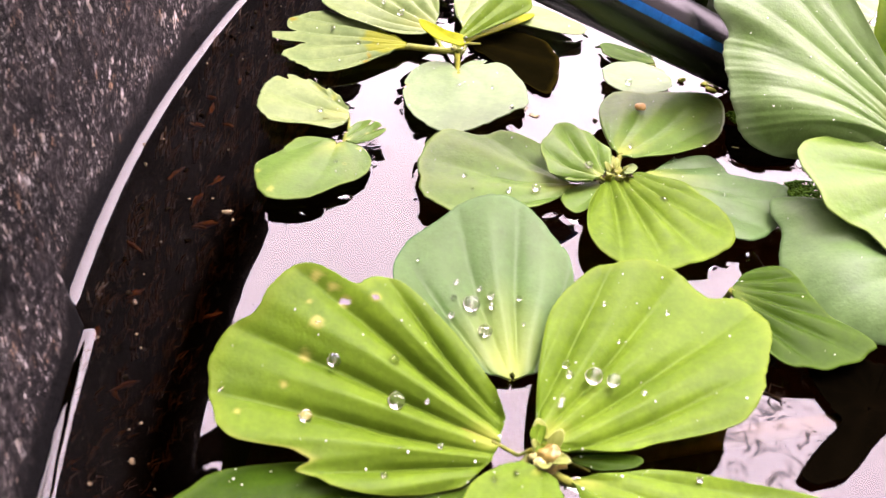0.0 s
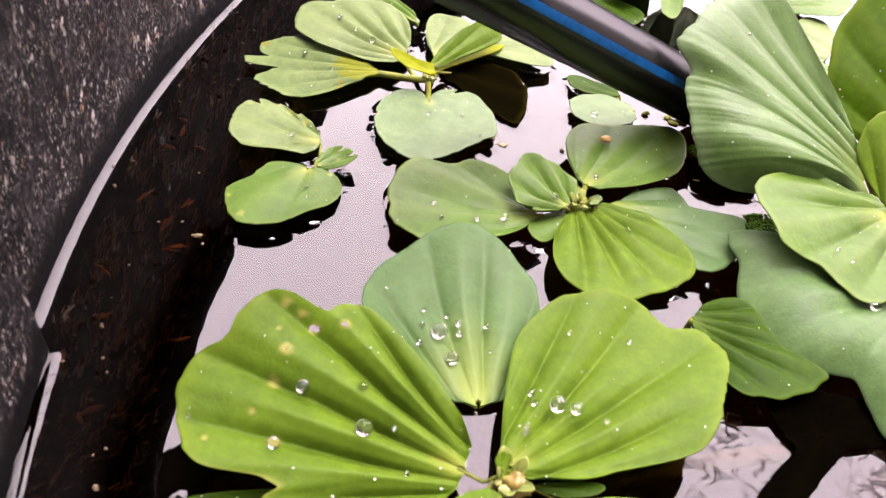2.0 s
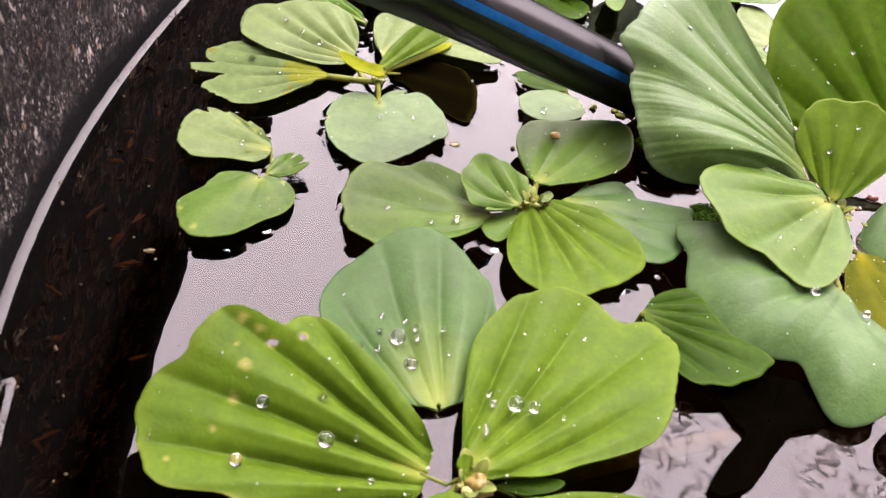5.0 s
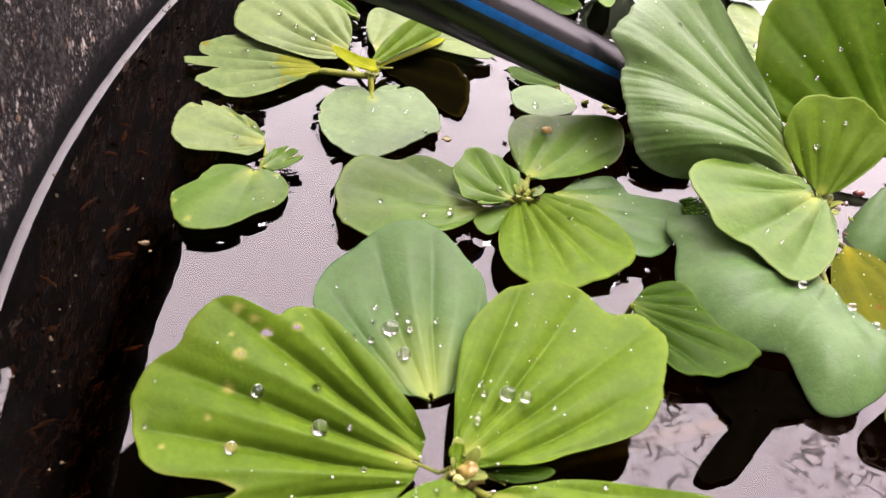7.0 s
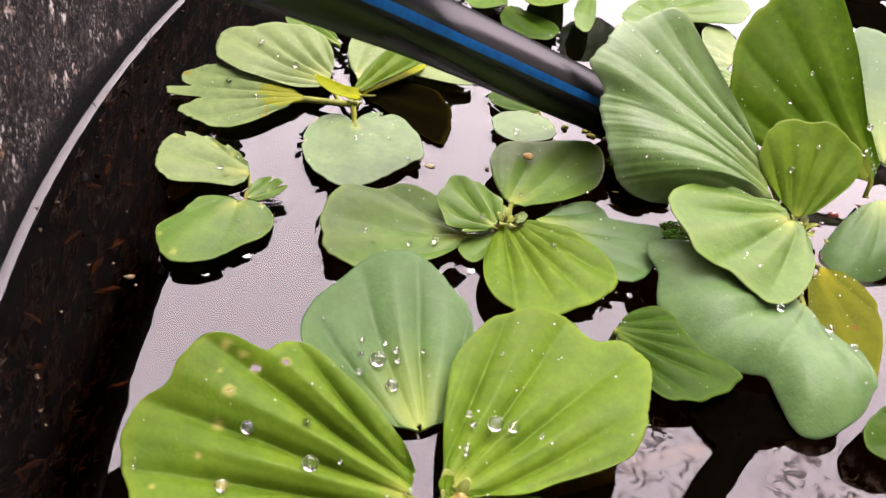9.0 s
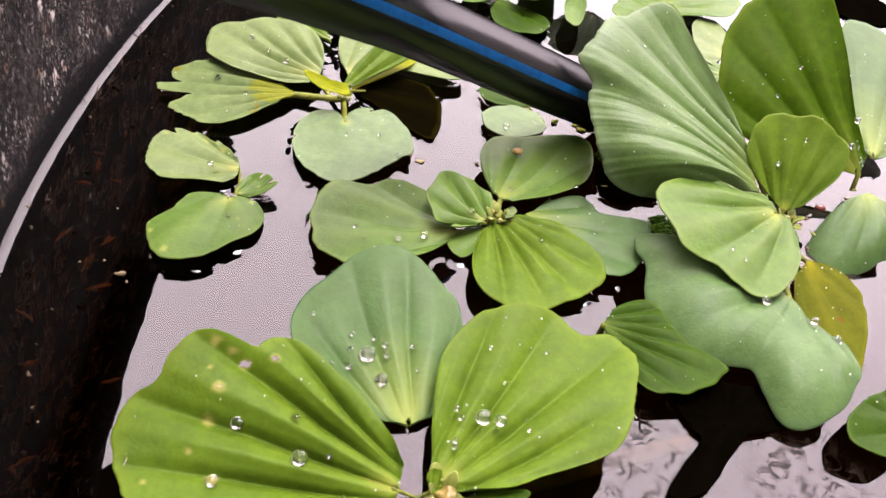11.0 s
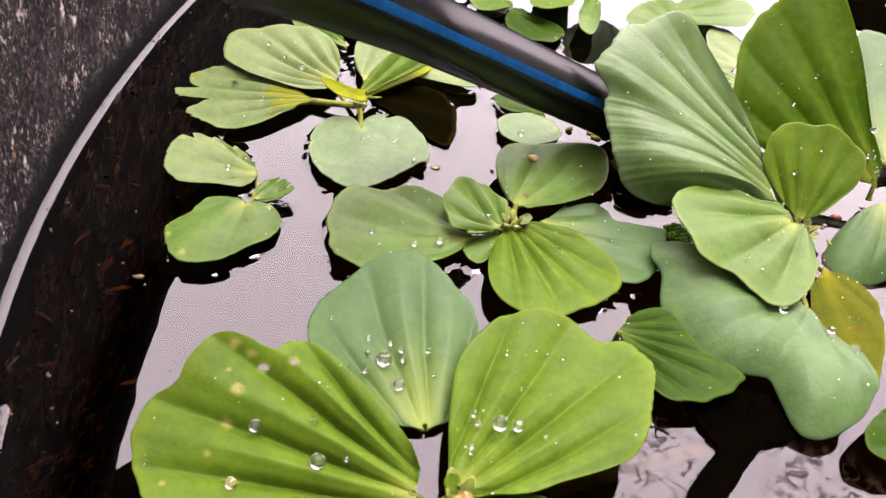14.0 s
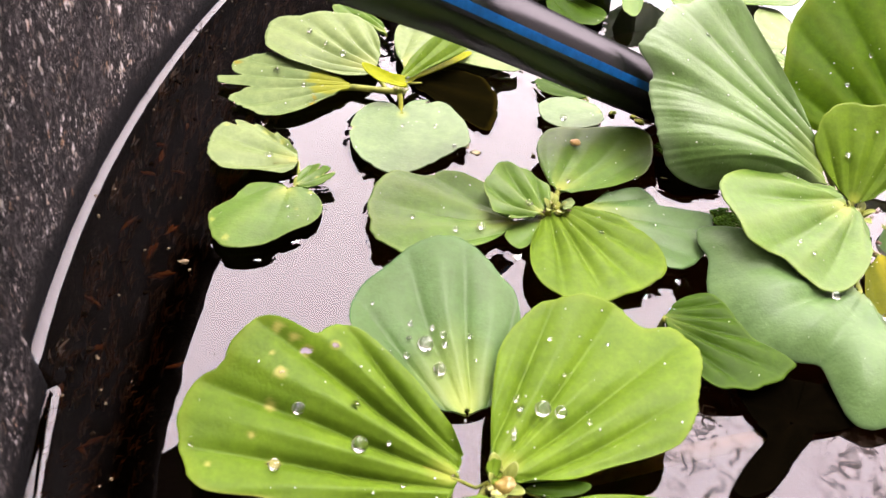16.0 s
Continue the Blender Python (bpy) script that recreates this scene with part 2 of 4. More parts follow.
def tub_material():
    """Grey weathered rubber: streaky, thick with pale mineral specks and scabs, and a black wet foot."""
    m, n, l, out = material("tub_grey_rubber")
    c = n.new("ShaderNodeTexCoord")
    p = n.new("ShaderNodeBsdfPrincipled")
    stretch = n.new("ShaderNodeMapping")
    stretch.inputs["Scale"].default_value = (1, 1, 0.7)
    l.new(c.outputs["Object"], stretch.inputs["Vector"])

    def streaked(scale, detail, rough=0.6):
        t = n.new("ShaderNodeTexNoise")
        t.inputs["Scale"].default_value, t.inputs["Detail"].default_value, t.inputs["Roughness"].default_value = scale, detail, rough
        l.new(stretch.outputs[0], t.inputs["Vector"])
        return t.outputs[0]

    fine = streaked(330, 8, 0.78)
    broad = noise_tex(n, l, 26, 4, 0.6)
    base = ramp(n, [(0.38, (0.00192, 0.00192, 0.00224)), (0.5, (0.0115, 0.0112, 0.0118)), (0.64, (0.050, 0.0485, 0.0495))])
    l.new(fine, base.inputs[0])
    large = ramp(n, [(0.32, (0.352, 0.352, 0.352)), (0.68, (1.6, 1.5, 1.42))])
    l.new(broad, large.inputs[0])
    col = mixed(n, l, 1.0, base.outputs[0], large.outputs[0], "MULTIPLY")
    tone = ramp(n, [(0.34, (0.36, 0.29, 0.22)), (0.5, (0.52, 0.50, 0.49)), (0.66, (0.24, 0.15, 0.09))])
    l.new(noise_tex(n, l, 120, 2), tone.inputs[0])
    # dust-fine specks, coarser specks in drifts, and a few large scabs
    for scale, low, high, drift, a0, a1 in ((800, 0.56, 0.70, 60, 0.44, 0.64), (330, 0.585, 0.67, 40, 0.45, 0.60), (150, 0.61, 0.67, 30, 0.44, 0.60)):
        mask = ramp(n, [(low, (0, 0, 0)), (high, (0.9, 0.9, 0.9))])
        l.new(streaked(scale, 4), mask.inputs[0])
        patch = ramp(n, [(a0, (0.0512, 0.0512, 0.0512)), (a1, (1.0, 1.0, 1.0))])
        l.new(noise_tex(n, l, drift, 3), patch.inputs[0])
        col = mixed(n, l, mixed(n, l, 1.0, mask.outputs[0], patch.outputs[0], "MULTIPLY"), col, tone.outputs[0])
    xyz = n.new("ShaderNodeSeparateXYZ")
    l.new(c.outputs["Object"], xyz.inputs[0])
    wobble = n.new("ShaderNodeMath")
    wobble.operation, wobble.inputs[1].default_value = "MULTIPLY", 0.016
    l.new(noise_tex(n, l, 70, 5, 0.7), wobble.inputs[0])
    level = n.new("ShaderNodeMath")
    level.operation = "SUBTRACT"
    l.new(xyz.outputs[2], level.inputs[0])
    l.new(wobble.outputs[0], level.inputs[1])
    wet = n.new("ShaderNodeMapRange")
    wet.inputs[1].default_value, wet.inputs[2].default_value, wet.inputs[3].default_value, wet.inputs[4].default_value = 0.002, 0.013, 1, 0
    l.new(level.outputs[0], wet.inputs[0])
    col = mixed(n, l, wet.outputs[0], col, (0.003, 0.003, 0.003))
    l.new(col, p.inputs["Base Color"])
    p.inputs["Roughness"].default_value = 0.62
    p.inputs["Specular IOR Level"].default_value = 0.03
    l.new(bump(n, l, fine, 0.9, 0.0018), p.inputs["Normal"])
    l.new(p.outputs[0], out.inputs[0])
    return m


TUB = tub_material()


def water_material():
    """Peaty water: a mirror skin over a brown tint."""
    m, n, l, out = material("water_peaty")
    gloss = n.new("ShaderNodeBsdfGlossy")
    gloss.inputs["Roughness"].default_value = 0.0
    clear = n.new("ShaderNodeBsdfTransparent")
    clear.inputs[0].default_value = (0.42, 0.27, 0.14, 1)
    f = n.new("ShaderNodeFresnel")
    f.inputs["IOR"].default_value = WATER_IOR
    b = bump(n, l, noise_tex(n, l, 26, 2), 0.10, 0.0015)
    l.new(b, gloss.inputs["Normal"])
    mix = n.new("ShaderNodeMixShader")
    l.new(f.outputs[0], mix.inputs[0])
    l.new(clear.outputs[0], mix.inputs[1])
    l.new(gloss.outputs[0], mix.inputs[2])
    # creases of the thin film: their dark mirrored lines, painted as dark colour
    c = n.new("ShaderNodeTexCoord")
    wander = n.new("ShaderNodeTexNoise")
    wander.inputs["Scale"].default_value, wander.inputs["Detail"].default_value = 70, 3
    l.new(c.outputs["Object"], wander.inputs["Vector"])
    shift = n.new("ShaderNodeVectorMath")
    shift.operation, shift.inputs[2].default_value = "MULTIPLY_ADD", (0, 0, 0)
    shift.inputs[1].default_value = (0.012, 0.012, 0.0)
    l.new(wander.outputs["Color"], shift.inputs[0])
    l.new(c.outputs["Object"], shift.inputs[2])
    lines = []
    for scale, thin, bend in ((48, 0.030, 1.6), (80, 0.022, 2.4)):
        strand = n.new("ShaderNodeTexNoise")
        strand.inputs["Scale"].default_value, strand.inputs["Detail"].default_value = scale, 2
        strand.inputs["Distortion"].default_value = bend
        l.new(shift.outputs[0], strand.inputs["Vector"])
        edge = ramp(n, [(0.5 - thin, (0, 0, 0)), (0.5, (0.95, 0.95, 0.95)), (0.5 + 2.2 * thin, (0, 0, 0))])
        l.new(strand.outputs[0], edge.inputs[0])
        gaps = ramp(n, [(0.40, (0, 0, 0)), (0.56, (1, 1, 1))])
        l.new(noise_tex(n, l, scale * 1.3, 2), gaps.inputs[0])
        lines.append(mixed(n, l, 1.0, edge.outputs[0], gaps.outputs[0], "MULTIPLY"))
    both = mixed(n, l, 1.0, lines[0], lines[1], "LIGHTEN")
    amount = mixed(n, l, 1.0, both, attribute(n, "film"), "MULTIPLY")
    skin = n.new("ShaderNodeBsdfDiffuse")
    skin.inputs[0].default_value = (0.010, 0.007, 0.005, 1)
    whole = n.new("ShaderNodeMixShader")
    l.new(amount, whole.inputs[0])
    l.new(mix.outputs[0], whole.inputs[1])
    l.new(skin.outputs[0], whole.inputs[2])
    l.new(whole.outputs[0], out.inputs[0])
    return m


WATER = water_material()


def drop_material(name, share):
    m, n, l, out = material(name)
    clear = n.new("ShaderNodeBsdfTransparent")
    clear.inputs[0].default_value = (0.97, 0.98, 0.97, 1)
    gloss = n.new("ShaderNodeBsdfGlossy")
    gloss.inputs["Roughness"].default_value = 0.02
    f = n.new("ShaderNodeFresnel")
    f.inputs["IOR"].default_value = 1.6
    mix = n.new("ShaderNodeMixShader")
    l.new(f.outputs[0], mix.inputs[0])
    # white share painted into the drops in place of bright glints
    glint_white = n.new("ShaderNodeBsdfDiffuse")
    glint_white.inputs[0].default_value = (0.85, 0.86, 0.82, 1)
    body = n.new("ShaderNodeMixShader")
    body.inputs[0].default_value = share
    l.new(clear.outputs[0], body.inputs[1])
    l.new(glint_white.outputs[0], body.inputs[2])
    l.new(body.outputs[0], mix.inputs[1])
    l.new(gloss.outputs[0], mix.inputs[2])
    l.new(mix.outputs[0], out.inputs[0])
    return m




def clear_drop_material():
    m, n, l, out = material("water_drop")
    p = n.new("ShaderNodeBsdfPrincipled")
    p.inputs["Roughness"].default_value, p.inputs["IOR"].default_value = 0.0, 1.33
    p.inputs["Transmission Weight"].default_value = 1.0
    l.new(p.outputs[0], out.inputs[0])
    return m


DROP = clear_drop_material()
MIST = drop_material("water_mist", 0.55)


# ---- building helpers ----
def mesh_of(name, verts, faces, mat, smooth=True):
    me = bpy.data.meshes.new(name)
    me.from_pydata([tuple(v) for v in verts], [], faces)
    me.materials.append(mat)
    me.polygons.foreach_set("use_smooth", [smooth] * len(me.polygons))
    me.update()
    return me


def part(name, me, parent, label=""):
    ob = new(name, me)
    ob.parent = parent
    return tagged(ob, label=label)


def thing(name, label, category, group="", kind="", at=(0, 0, 0)):
    ob = new(name)
    ob.empty_display_size = 0.01
    ob.location = at
    return tagged(ob, label, category, group, kind)


def tube(points, radii, sides=10):
    """Vertices and faces of a closed tube along points."""
    pts = [Vector(p) for p in points]
    verts, faces = [], []
    for i, p in enumerate(pts):
        d = (pts[min(i + 1, len(pts) - 1)] - pts[max(i - 1, 0)]).normalized()
        a = d.orthogonal().normalized() if i == 0 else (a - d * a.dot(d)).normalized()
        b = d.cross(a)
        for k in range(sides):
            w = 2 * math.pi * k / sides
            verts.append(p + (a * math.cos(w) + b * math.sin(w)) * radii[i])
    for i in range(len(pts) - 1):
        for k in range(sides):
            faces.append((i * sides + k, i * sides + (k + 1) % sides, (i + 1) * sides + (k + 1) % sides, (i + 1) * sides + k))
    faces.append(tuple(reversed(range(sides))))
    faces.append(tuple((len(pts) - 1) * sides + k for k in range(sides)))
    return verts, faces


def blob(centre, size, seed, rings=7, sides=9, rough=0.25):
    """Vertices and faces of an uneven pebble-like lump."""
    verts, faces = [], []
    c = Vector(centre)
    for i in range(rings + 1):
        v = math.pi * i / rings
        for k in range(sides):
            w = 2 * math.pi * k / sides
            d = Vector((math.sin(v) * math.cos(w), math.sin(v) * math.sin(w), math.cos(v)))
            q = 1 + rough * noise.noise(d * 1.7 + Vector((seed * 3.1, seed, 0)))
            verts.append(c + Vector((d.x * size[0], d.y * size[1], d.z * size[2])) * q)
    for i in range(rings):
        for k in range(sides):
            faces.append((i * sides + k, (i + 1) * sides + k, (i + 1) * sides + (k + 1) % sides, i * sides + (k + 1) % sides))
    return verts, faces


def spline(values, u):
    """A smooth curve through evenly spaced values, u from 0 to 1."""
    n = len(values) - 1
    x = min(max(u, 0.0), 1.0) * n
    i = min(int(x), n - 1)
    f = x - i
    p0, p1, p2, p3 = values[max(i - 1, 0)], values[i], values[i + 1], values[min(i + 2, n)]
    return p1 + 0.5 * f * (p2 - p0 + f * (2 * p0 - 5 * p1 + 4 * p2 - p3 + f * (3 * (p1 - p2) + p3 - p0)))


def blade_axes(heading, pitch, roll):
    h, p, r = radians(heading), radians(pitch), radians(roll)
    x = Vector((math.cos(h) * math.cos(p), math.sin(h) * math.cos(p), math.sin(p)))
    y = Vector((-math.sin(h), math.cos(h), 0))
    z = x.cross(y)
    y = y * math.cos(r) + z * math.sin(r)
    return x, y, x.cross(y)


LEAVES, EDGE, TOPS = {}, [], []


def leaf(key, plant, crown, mat, base, heading, pitch, roll, cup, bend, a0, a1, radii, ribs=7, relief=1.0, wave=0.0, waves=3.0, bites=(), holes=(), spots=(), fine=1.0, label="", curl=0.0, stalk=0.45, stalk_dip=-6.0, phase=0.0, dry=False, stalk_mat=None, ragged=1.0, sweep=0.0, crisp=1.15, foot=0.03, fade=4.0, dome=0.0, dome_lean=0.0):
    """One fan-shaped blade. base and radii in millimetres; radii run from a0 to a1 degrees round the foot of the blade.
    bites: (share of the fan, depth, width) nicks in the edge; holes and spots: (share of the fan, share of the radius, mm)."""
    o = Vector(base) / 1000
    x, y, z = blade_axes(heading, pitch, roll)
    size = max(radii) / 1000
    nt, nr = int(max(48, 90 * fine)), int(max(18, 32 * fine))
    t0, t1 = radians(a0), radians(a1)
    seed = sum(base) * 0.37
    rows, marks = [], {"rib": [], "rho": [], "wear": []}
    top, low = [], []
    alive = {}
    for i in range(nr + 1):
        rho = foot + (1 - foot) * (i / nr) ** 0.85
        for j in range(nt + 1):
            u = j / nt
            th = t0 + (t1 - t0) * u
            r = spline(radii, u) / 1000
            wear = 0.0
            for at, deep, wide in bites:
                g = math.exp(-((u - at) / wide) ** 4)
                r *= 1 - deep * g
                wear = max(wear, 0.8 * math.exp(-((u - at) / (wide * 1.2)) ** 2) * rho ** 40)
            r *= 1 + 0.014 * noise.noise(Vector((u * 13, seed, 0))) + ragged * (0.008 * noise.noise(Vector((u * 40, seed, 3))) + 0.006 * noise.noise(Vector((u * 95, seed, 5))))
            rr = r * rho
            px, py = rr * math.cos(th), rr * math.sin(th)
            off = th - (t0 + t1) / 2
            turns = (0.5 + math.atan2(rr * math.sin(off), rr * math.cos(off) + 0.15 * size) / (0.84 * (t1 - t0))) * ribs
            turns += sweep * (1 - rho) ** 2 + 0.16 * noise.noise(Vector((turns * 0.9, rho * 1.2, seed + 5)))
            arch = abs(math.sin(math.pi * turns)) ** crisp
            swell = min(1.0, rr / (0.36 * size)) * (1 - 0.75 * rho ** fade)
            n = size * (cup * (py / size) ** 2 + bend * (px / size) ** 2)
            n -= 0.001 * relief * swell * (1.5 * (1 - arch) + 0.05 * math.cos(6 * math.pi * turns))
            n += wave * 0.001 * rho ** 3 * math.sin(waves * 2 * math.pi * u + phase)
            n += curl * 0.001 * rho ** 6 + dome * size * 6 * rho * rho * (1 - rho) * u ** dome_lean * min(1.0, 7 * (1 - u))
            n += 0.0012 * rho * noise.noise(Vector((px * 34, py * 34, seed))) + 0.05 * size * min(1, 3 * rho) * (1 - rho ** 4) * noise.noise(Vector((px * 1.3 / size, py * 1.3 / size, seed + 9)))
            thick = 0.00045 + 0.0016 * (1 - rho) ** 2
            p = o + x * px + y * py + z * n
            top.append(p)
            low.append(p - z * thick)
            gone = False
            for at, share, mm in spots:
                w, away = t0 + (t1 - t0) * at, spline(radii, at) * share / 1000
                d = math.hypot(px - away * math.cos(w), py - away * math.sin(w))
                d *= 1 + 0.5 * noise.noise(Vector((px * 600, py * 600, seed)))
                wear = max(wear, min(1.0, max(0.0, 1.6 - d / (mm * 0.00032))))
            for at, share, mm in holes:
                w, away = t0 + (t1 - t0) * at, spline(radii, at) * share / 1000
                d = math.hypot(px - away * math.cos(w), py - away * math.sin(w))
                gone |= d < mm * 0.0005
                wear = max(wear, min(1.0, max(0.0, 1.9 - d / (mm * 0.0006))))
            alive[(i, j)] = not gone
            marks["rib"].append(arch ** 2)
            marks["rho"].append(min(1.0, rho))
            marks["wear"].append(wear)
    w = nt + 1
    count = len(top)
    faces = []
    for i in range(nr):
        for j in range(nt):
            if not (alive[(i, j)] and alive[(i + 1, j + 1)]):
                continue
            a, b, c, d = i * w + j, (i + 1) * w + j, (i + 1) * w + j + 1, i * w + j + 1
            faces += [(a, b, c, d), (a + count, d + count, c + count, b + count)]
    for j in range(nt):
        a, b = nr * w + j, nr * w + j + 1
        faces.append((a, a + count, b + count, b))
    for i in range(nr):
        a, b = i * w, (i + 1) * w
        faces.append((a, a + count, b + count, b))
        a, b = i * w + nt, (i + 1) * w + nt
        faces.append((a, b, b + count, a + count))
    if base[2] < 8 and not dry:
        EDGE.extend(Vector((q.x, q.y, 0)) for q in top[nr * w:] if q.z < 0.0085)
    me = mesh_of("leaf", top + low, faces, mat)
    for name, values in marks.items():
        me.attributes.new(name, "FLOAT", "POINT").data.foreach_set("value", values + values)
    ob = part("leaf", me, plant, label)
    if base[2] > 3:
        TOPS.append((size, z, top[4 * w:]))
    LEAVES[key] = (o, x, y, z, size, radii, t0, t1, cup, bend)
    if crown is not None:
        c = Vector(crown) / 1000
        reach = o + x * min(0.3 * size, 0.012) - z * 0.0016
        if stalk > 0 and (o - c).length > 0.003:
            mid = (c + o) / 2 + Vector((0, 0, stalk_dip * 0.001))
            wide = stalk * min(0.0030, 0.04 * size + 0.0004)
            v, f = tube([c, mid, o - z * 0.0014, reach], [wide * 1.1, wide, wide, wide * 0.3], 8)
            part("petiole", mesh_of("petiole", v, f, stalk_mat or STEM), plant, "yellow-green leaf stalk")
    return ob


def on_leaf(key, share, rho):
    """A place on a blade and its normal: share of the fan and of the radius."""
    o, x, y, z, size, radii, t0, t1, cup, bend = LEAVES[key]
    th = t0 + (t1 - t0) * share
    rr = spline(radii, share) / 1000 * rho
    px, py = rr * math.cos(th), rr * math.sin(th)
    return o + x * px + y * py + z * size * (cup * (py / size) ** 2 + bend * (px / size) ** 2), z


# ---- the tub, its water and the ground ----
TX, TY, TR = 0.825, 0.345, 0.925          # centre and radius of the water line
FILM_PATCHES = ((0.220, 0.150, 0.030), (0.162, 0.152, 0.017), (0.148, 0.140, 0.014))
RIM = 0.149                               # height of the rim over the water


def tub_radius(angle, height=0.0):
    """The inner radius at the water line: round, with one broad upright rib."""
    y = TY + TR * math.sin(angle)
    x = math.cos(angle)
    r = TR
    if x < 0:
        s = min(max((0.162 - y) / 0.012, 0.0), 1.0)
        e = min(max((y + 0.16) / 0.05, 0.0), 1.0)
        r -= 0.0040 * s * e
        r += 0.0055 * (1 - s) * math.exp(-((y - 0.21) / 0.15) ** 2) * max(0.0, 1 - max(height, 0.0) / 0.15)
    return r


def ring(steps_near=520, steps_far=130):
    """Angles round the tub, close together beside the plants."""
    a0, a1 = radians(180 - 23), radians(180 + 23)
    near = [a0 + (a1 - a0) * i / steps_near for i in range(steps_near)]
    far = [a1 + (2 * math.pi - (a1 - a0)) * i / steps_far for i in range(steps_far)]
    return near + far


ANGLES = ring()


def lathe(profile):
    """Vertices and faces of a band swept round the tub; profile: (offset outward from the water line, height)."""
    verts, faces, n, m = [], [], len(ANGLES), len(profile)
    for a in ANGLES:
        for off, h in profile:
            r = tub_radius(a, h)
            verts.append((TX + (r + off) * math.cos(a), TY + (r + off) * math.sin(a), h))
    for i in range(n):
        k = (i + 1) % n
        for j in range(m - 1):
            faces.append((i * m + j, i * m + j + 1, k * m + j + 1, k * m + j))
    return verts, faces


tub = thing("tub", "grey weathered round rubber tub full of water", "tub", at=(0, 0, 0))
heights = [-0.30 + 0.02 * i for i in range(15)] + [0.006 * i for i in range(1, 25)]
# the inward rim bead is unseen, added to darken the wall's mirror image
wall_profile = [(h * 0.05, h) for h in heights] + [(0.006, RIM - 0.010), (-0.004, RIM - 0.007), (-0.010, RIM - 0.002), (-0.012, RIM + 0.003), (-0.009, RIM + 0.008), (-0.002, RIM + 0.011), (0.03, RIM + 0.011), (0.036, RIM + 0.004), (0.034, RIM - 0.02), (0.02, RIM - 0.03), (0.016, 0.0), (0.002, -0.31), (-0.012, -0.31), (-0.015, -0.30)]
v, f = lathe(wall_profile)
part("wall", mesh_of("wall", v, f, TUB), tub, "grey speckled inner wall with a wet dark foot")
v = [(TX + (tub_radius(a) - 0.014) * math.cos(a), TY + (tub_radius(a) - 0.014) * math.sin(a), -0.295) for a in ANGLES]
part("bottom", mesh_of("bottom", v, [tuple(range(len(v)))], SOIL, False), tub, "dark muddy bottom")


def surface():
    """The water: level, drawn up in a narrow lip along the wall and in small uneven lips round every floating blade."""
    near = mathutils_kd(EDGE)
    offs = [-0.47 + 0.465 * i / 330 for i in range(331)] + [-0.0050 + 0.0050 * i / 14 for i in range(1, 15)]
    v, f = lathe([(o, 0.0026 * max(0.0, 1 + o / 0.005) ** 2.4) for o in offs])
    n, m = len(ANGLES), len(offs)
    for i, (x, y, z) in enumerate(v):
        if not (-0.13 < x < 0.40 and 0.0 < y < 0.62):
            continue
        p = Vector((x, y, 0))
        if z > 0.00002:
            if y > 0.175:
                z *= 1 + 0.10 * noise.noise(Vector((y * 150, 4, 1))) + 0.05 * noise.noise(Vector((y * 420, 9, 1)))
        d = near.find(p)[2]
        if d < 0.014:
            wob = 1 + 0.9 * noise.noise(Vector((x * 160, y * 160, 2))) + 0.5 * noise.noise(Vector((x * 420, y * 420, 7)))
            z += 0.0011 * max(0.1, wob) * math.exp(-d / 0.0019)
        v[i] = (x, y, z)
    v.append((TX, TY, 0.0))
    f += [(i * m, ((i + 1) % n) * m, n * m) for i in range(n)]
    me = mesh_of("water", v, f, WATER)
    film = []
    for x, y, z in v:
        d = min(math.hypot(x - fx, y - fy) / r for fx, fy, r in FILM_PATCHES)
        film.append(min(1.0, max(0.0, 2.2 - 2 * d)))
    me.attributes.new("film", "FLOAT", "POINT").data.foreach_set("value", film)
    tagged(new("water", me), "still dark peaty water that mirrors the sky", "water", kind="structure")


def mathutils_kd(points):
    tree = KDTree(len(points))
    for i, p in enumerate(points):
        tree.insert(p, i)
    tree.balance()
    return tree


size = 60
v = [(TX - size, TY - size, -0.312), (TX + size, TY - size, -0.312), (TX + size, TY + size, -0.312), (TX - size, TY + size, -0.312)]
tagged(new("ground", mesh_of("ground", v, [(0, 1, 2, 3)], GROUND, False)), "grey concrete ground round the tub", "ground", kind="structure")


def beam(name, a, b, across, thick):
    """A sawn board from a to b, its width along the level vector across."""
    a, b, across, up = Vector(a), Vector(b), Vector(across), Vector((0, 0, thick))
    if abs((b - a).z) > 0.5:
        up = (b - a).cross(across).normalized() * thick
    v = [p + q + r for p in (a, b) for q in (Vector(), across) for r in (Vector(), up)]
    return mesh_of(name, v, [(0, 1, 3, 2), (4, 6, 7, 5), (0, 4, 5, 1), (2, 3, 7, 6), (0, 2, 6, 4), (1, 5, 7, 3)], BOARD, False)


# unseen board and post, added so their mirror image darkens a wedge of water
shade = thing("mirror_blocker", "added unseen dark board on a post that blocks the mirrored sky", "board", at=(-0.53, 0.50, -0.312))
for name, a, b, across, thick in (("board", (-0.044, -0.056, 1.312), (0.290, 0.368, 1.312), (0.12, -0.095, 0), 0.03), ("post", (0.0, -0.07, 0), (0.0, -0.07, 1.312), (0.06, 0.0, 0), 0.06)):
    part(name, beam(name, a, b, across, thick), shade)


# unseen walls added to keep part of the sky's light off the leaves
def sky_block_wall(name, x0, x1, y0, y1, label, top=6.0):
    v = [(x, y, z) for x in (x0, x1) for y in (y0, y1) for z in (-0.312, top)]
    f = [(0, 1, 3, 2), (4, 6, 7, 5), (0, 4, 5, 1), (2, 3, 7, 6), (1, 5, 7, 3), (0, 2, 6, 4)]
    tagged(new(name, mesh_of(name, v, f, GROUND, False)), label, "wall", kind="structure")


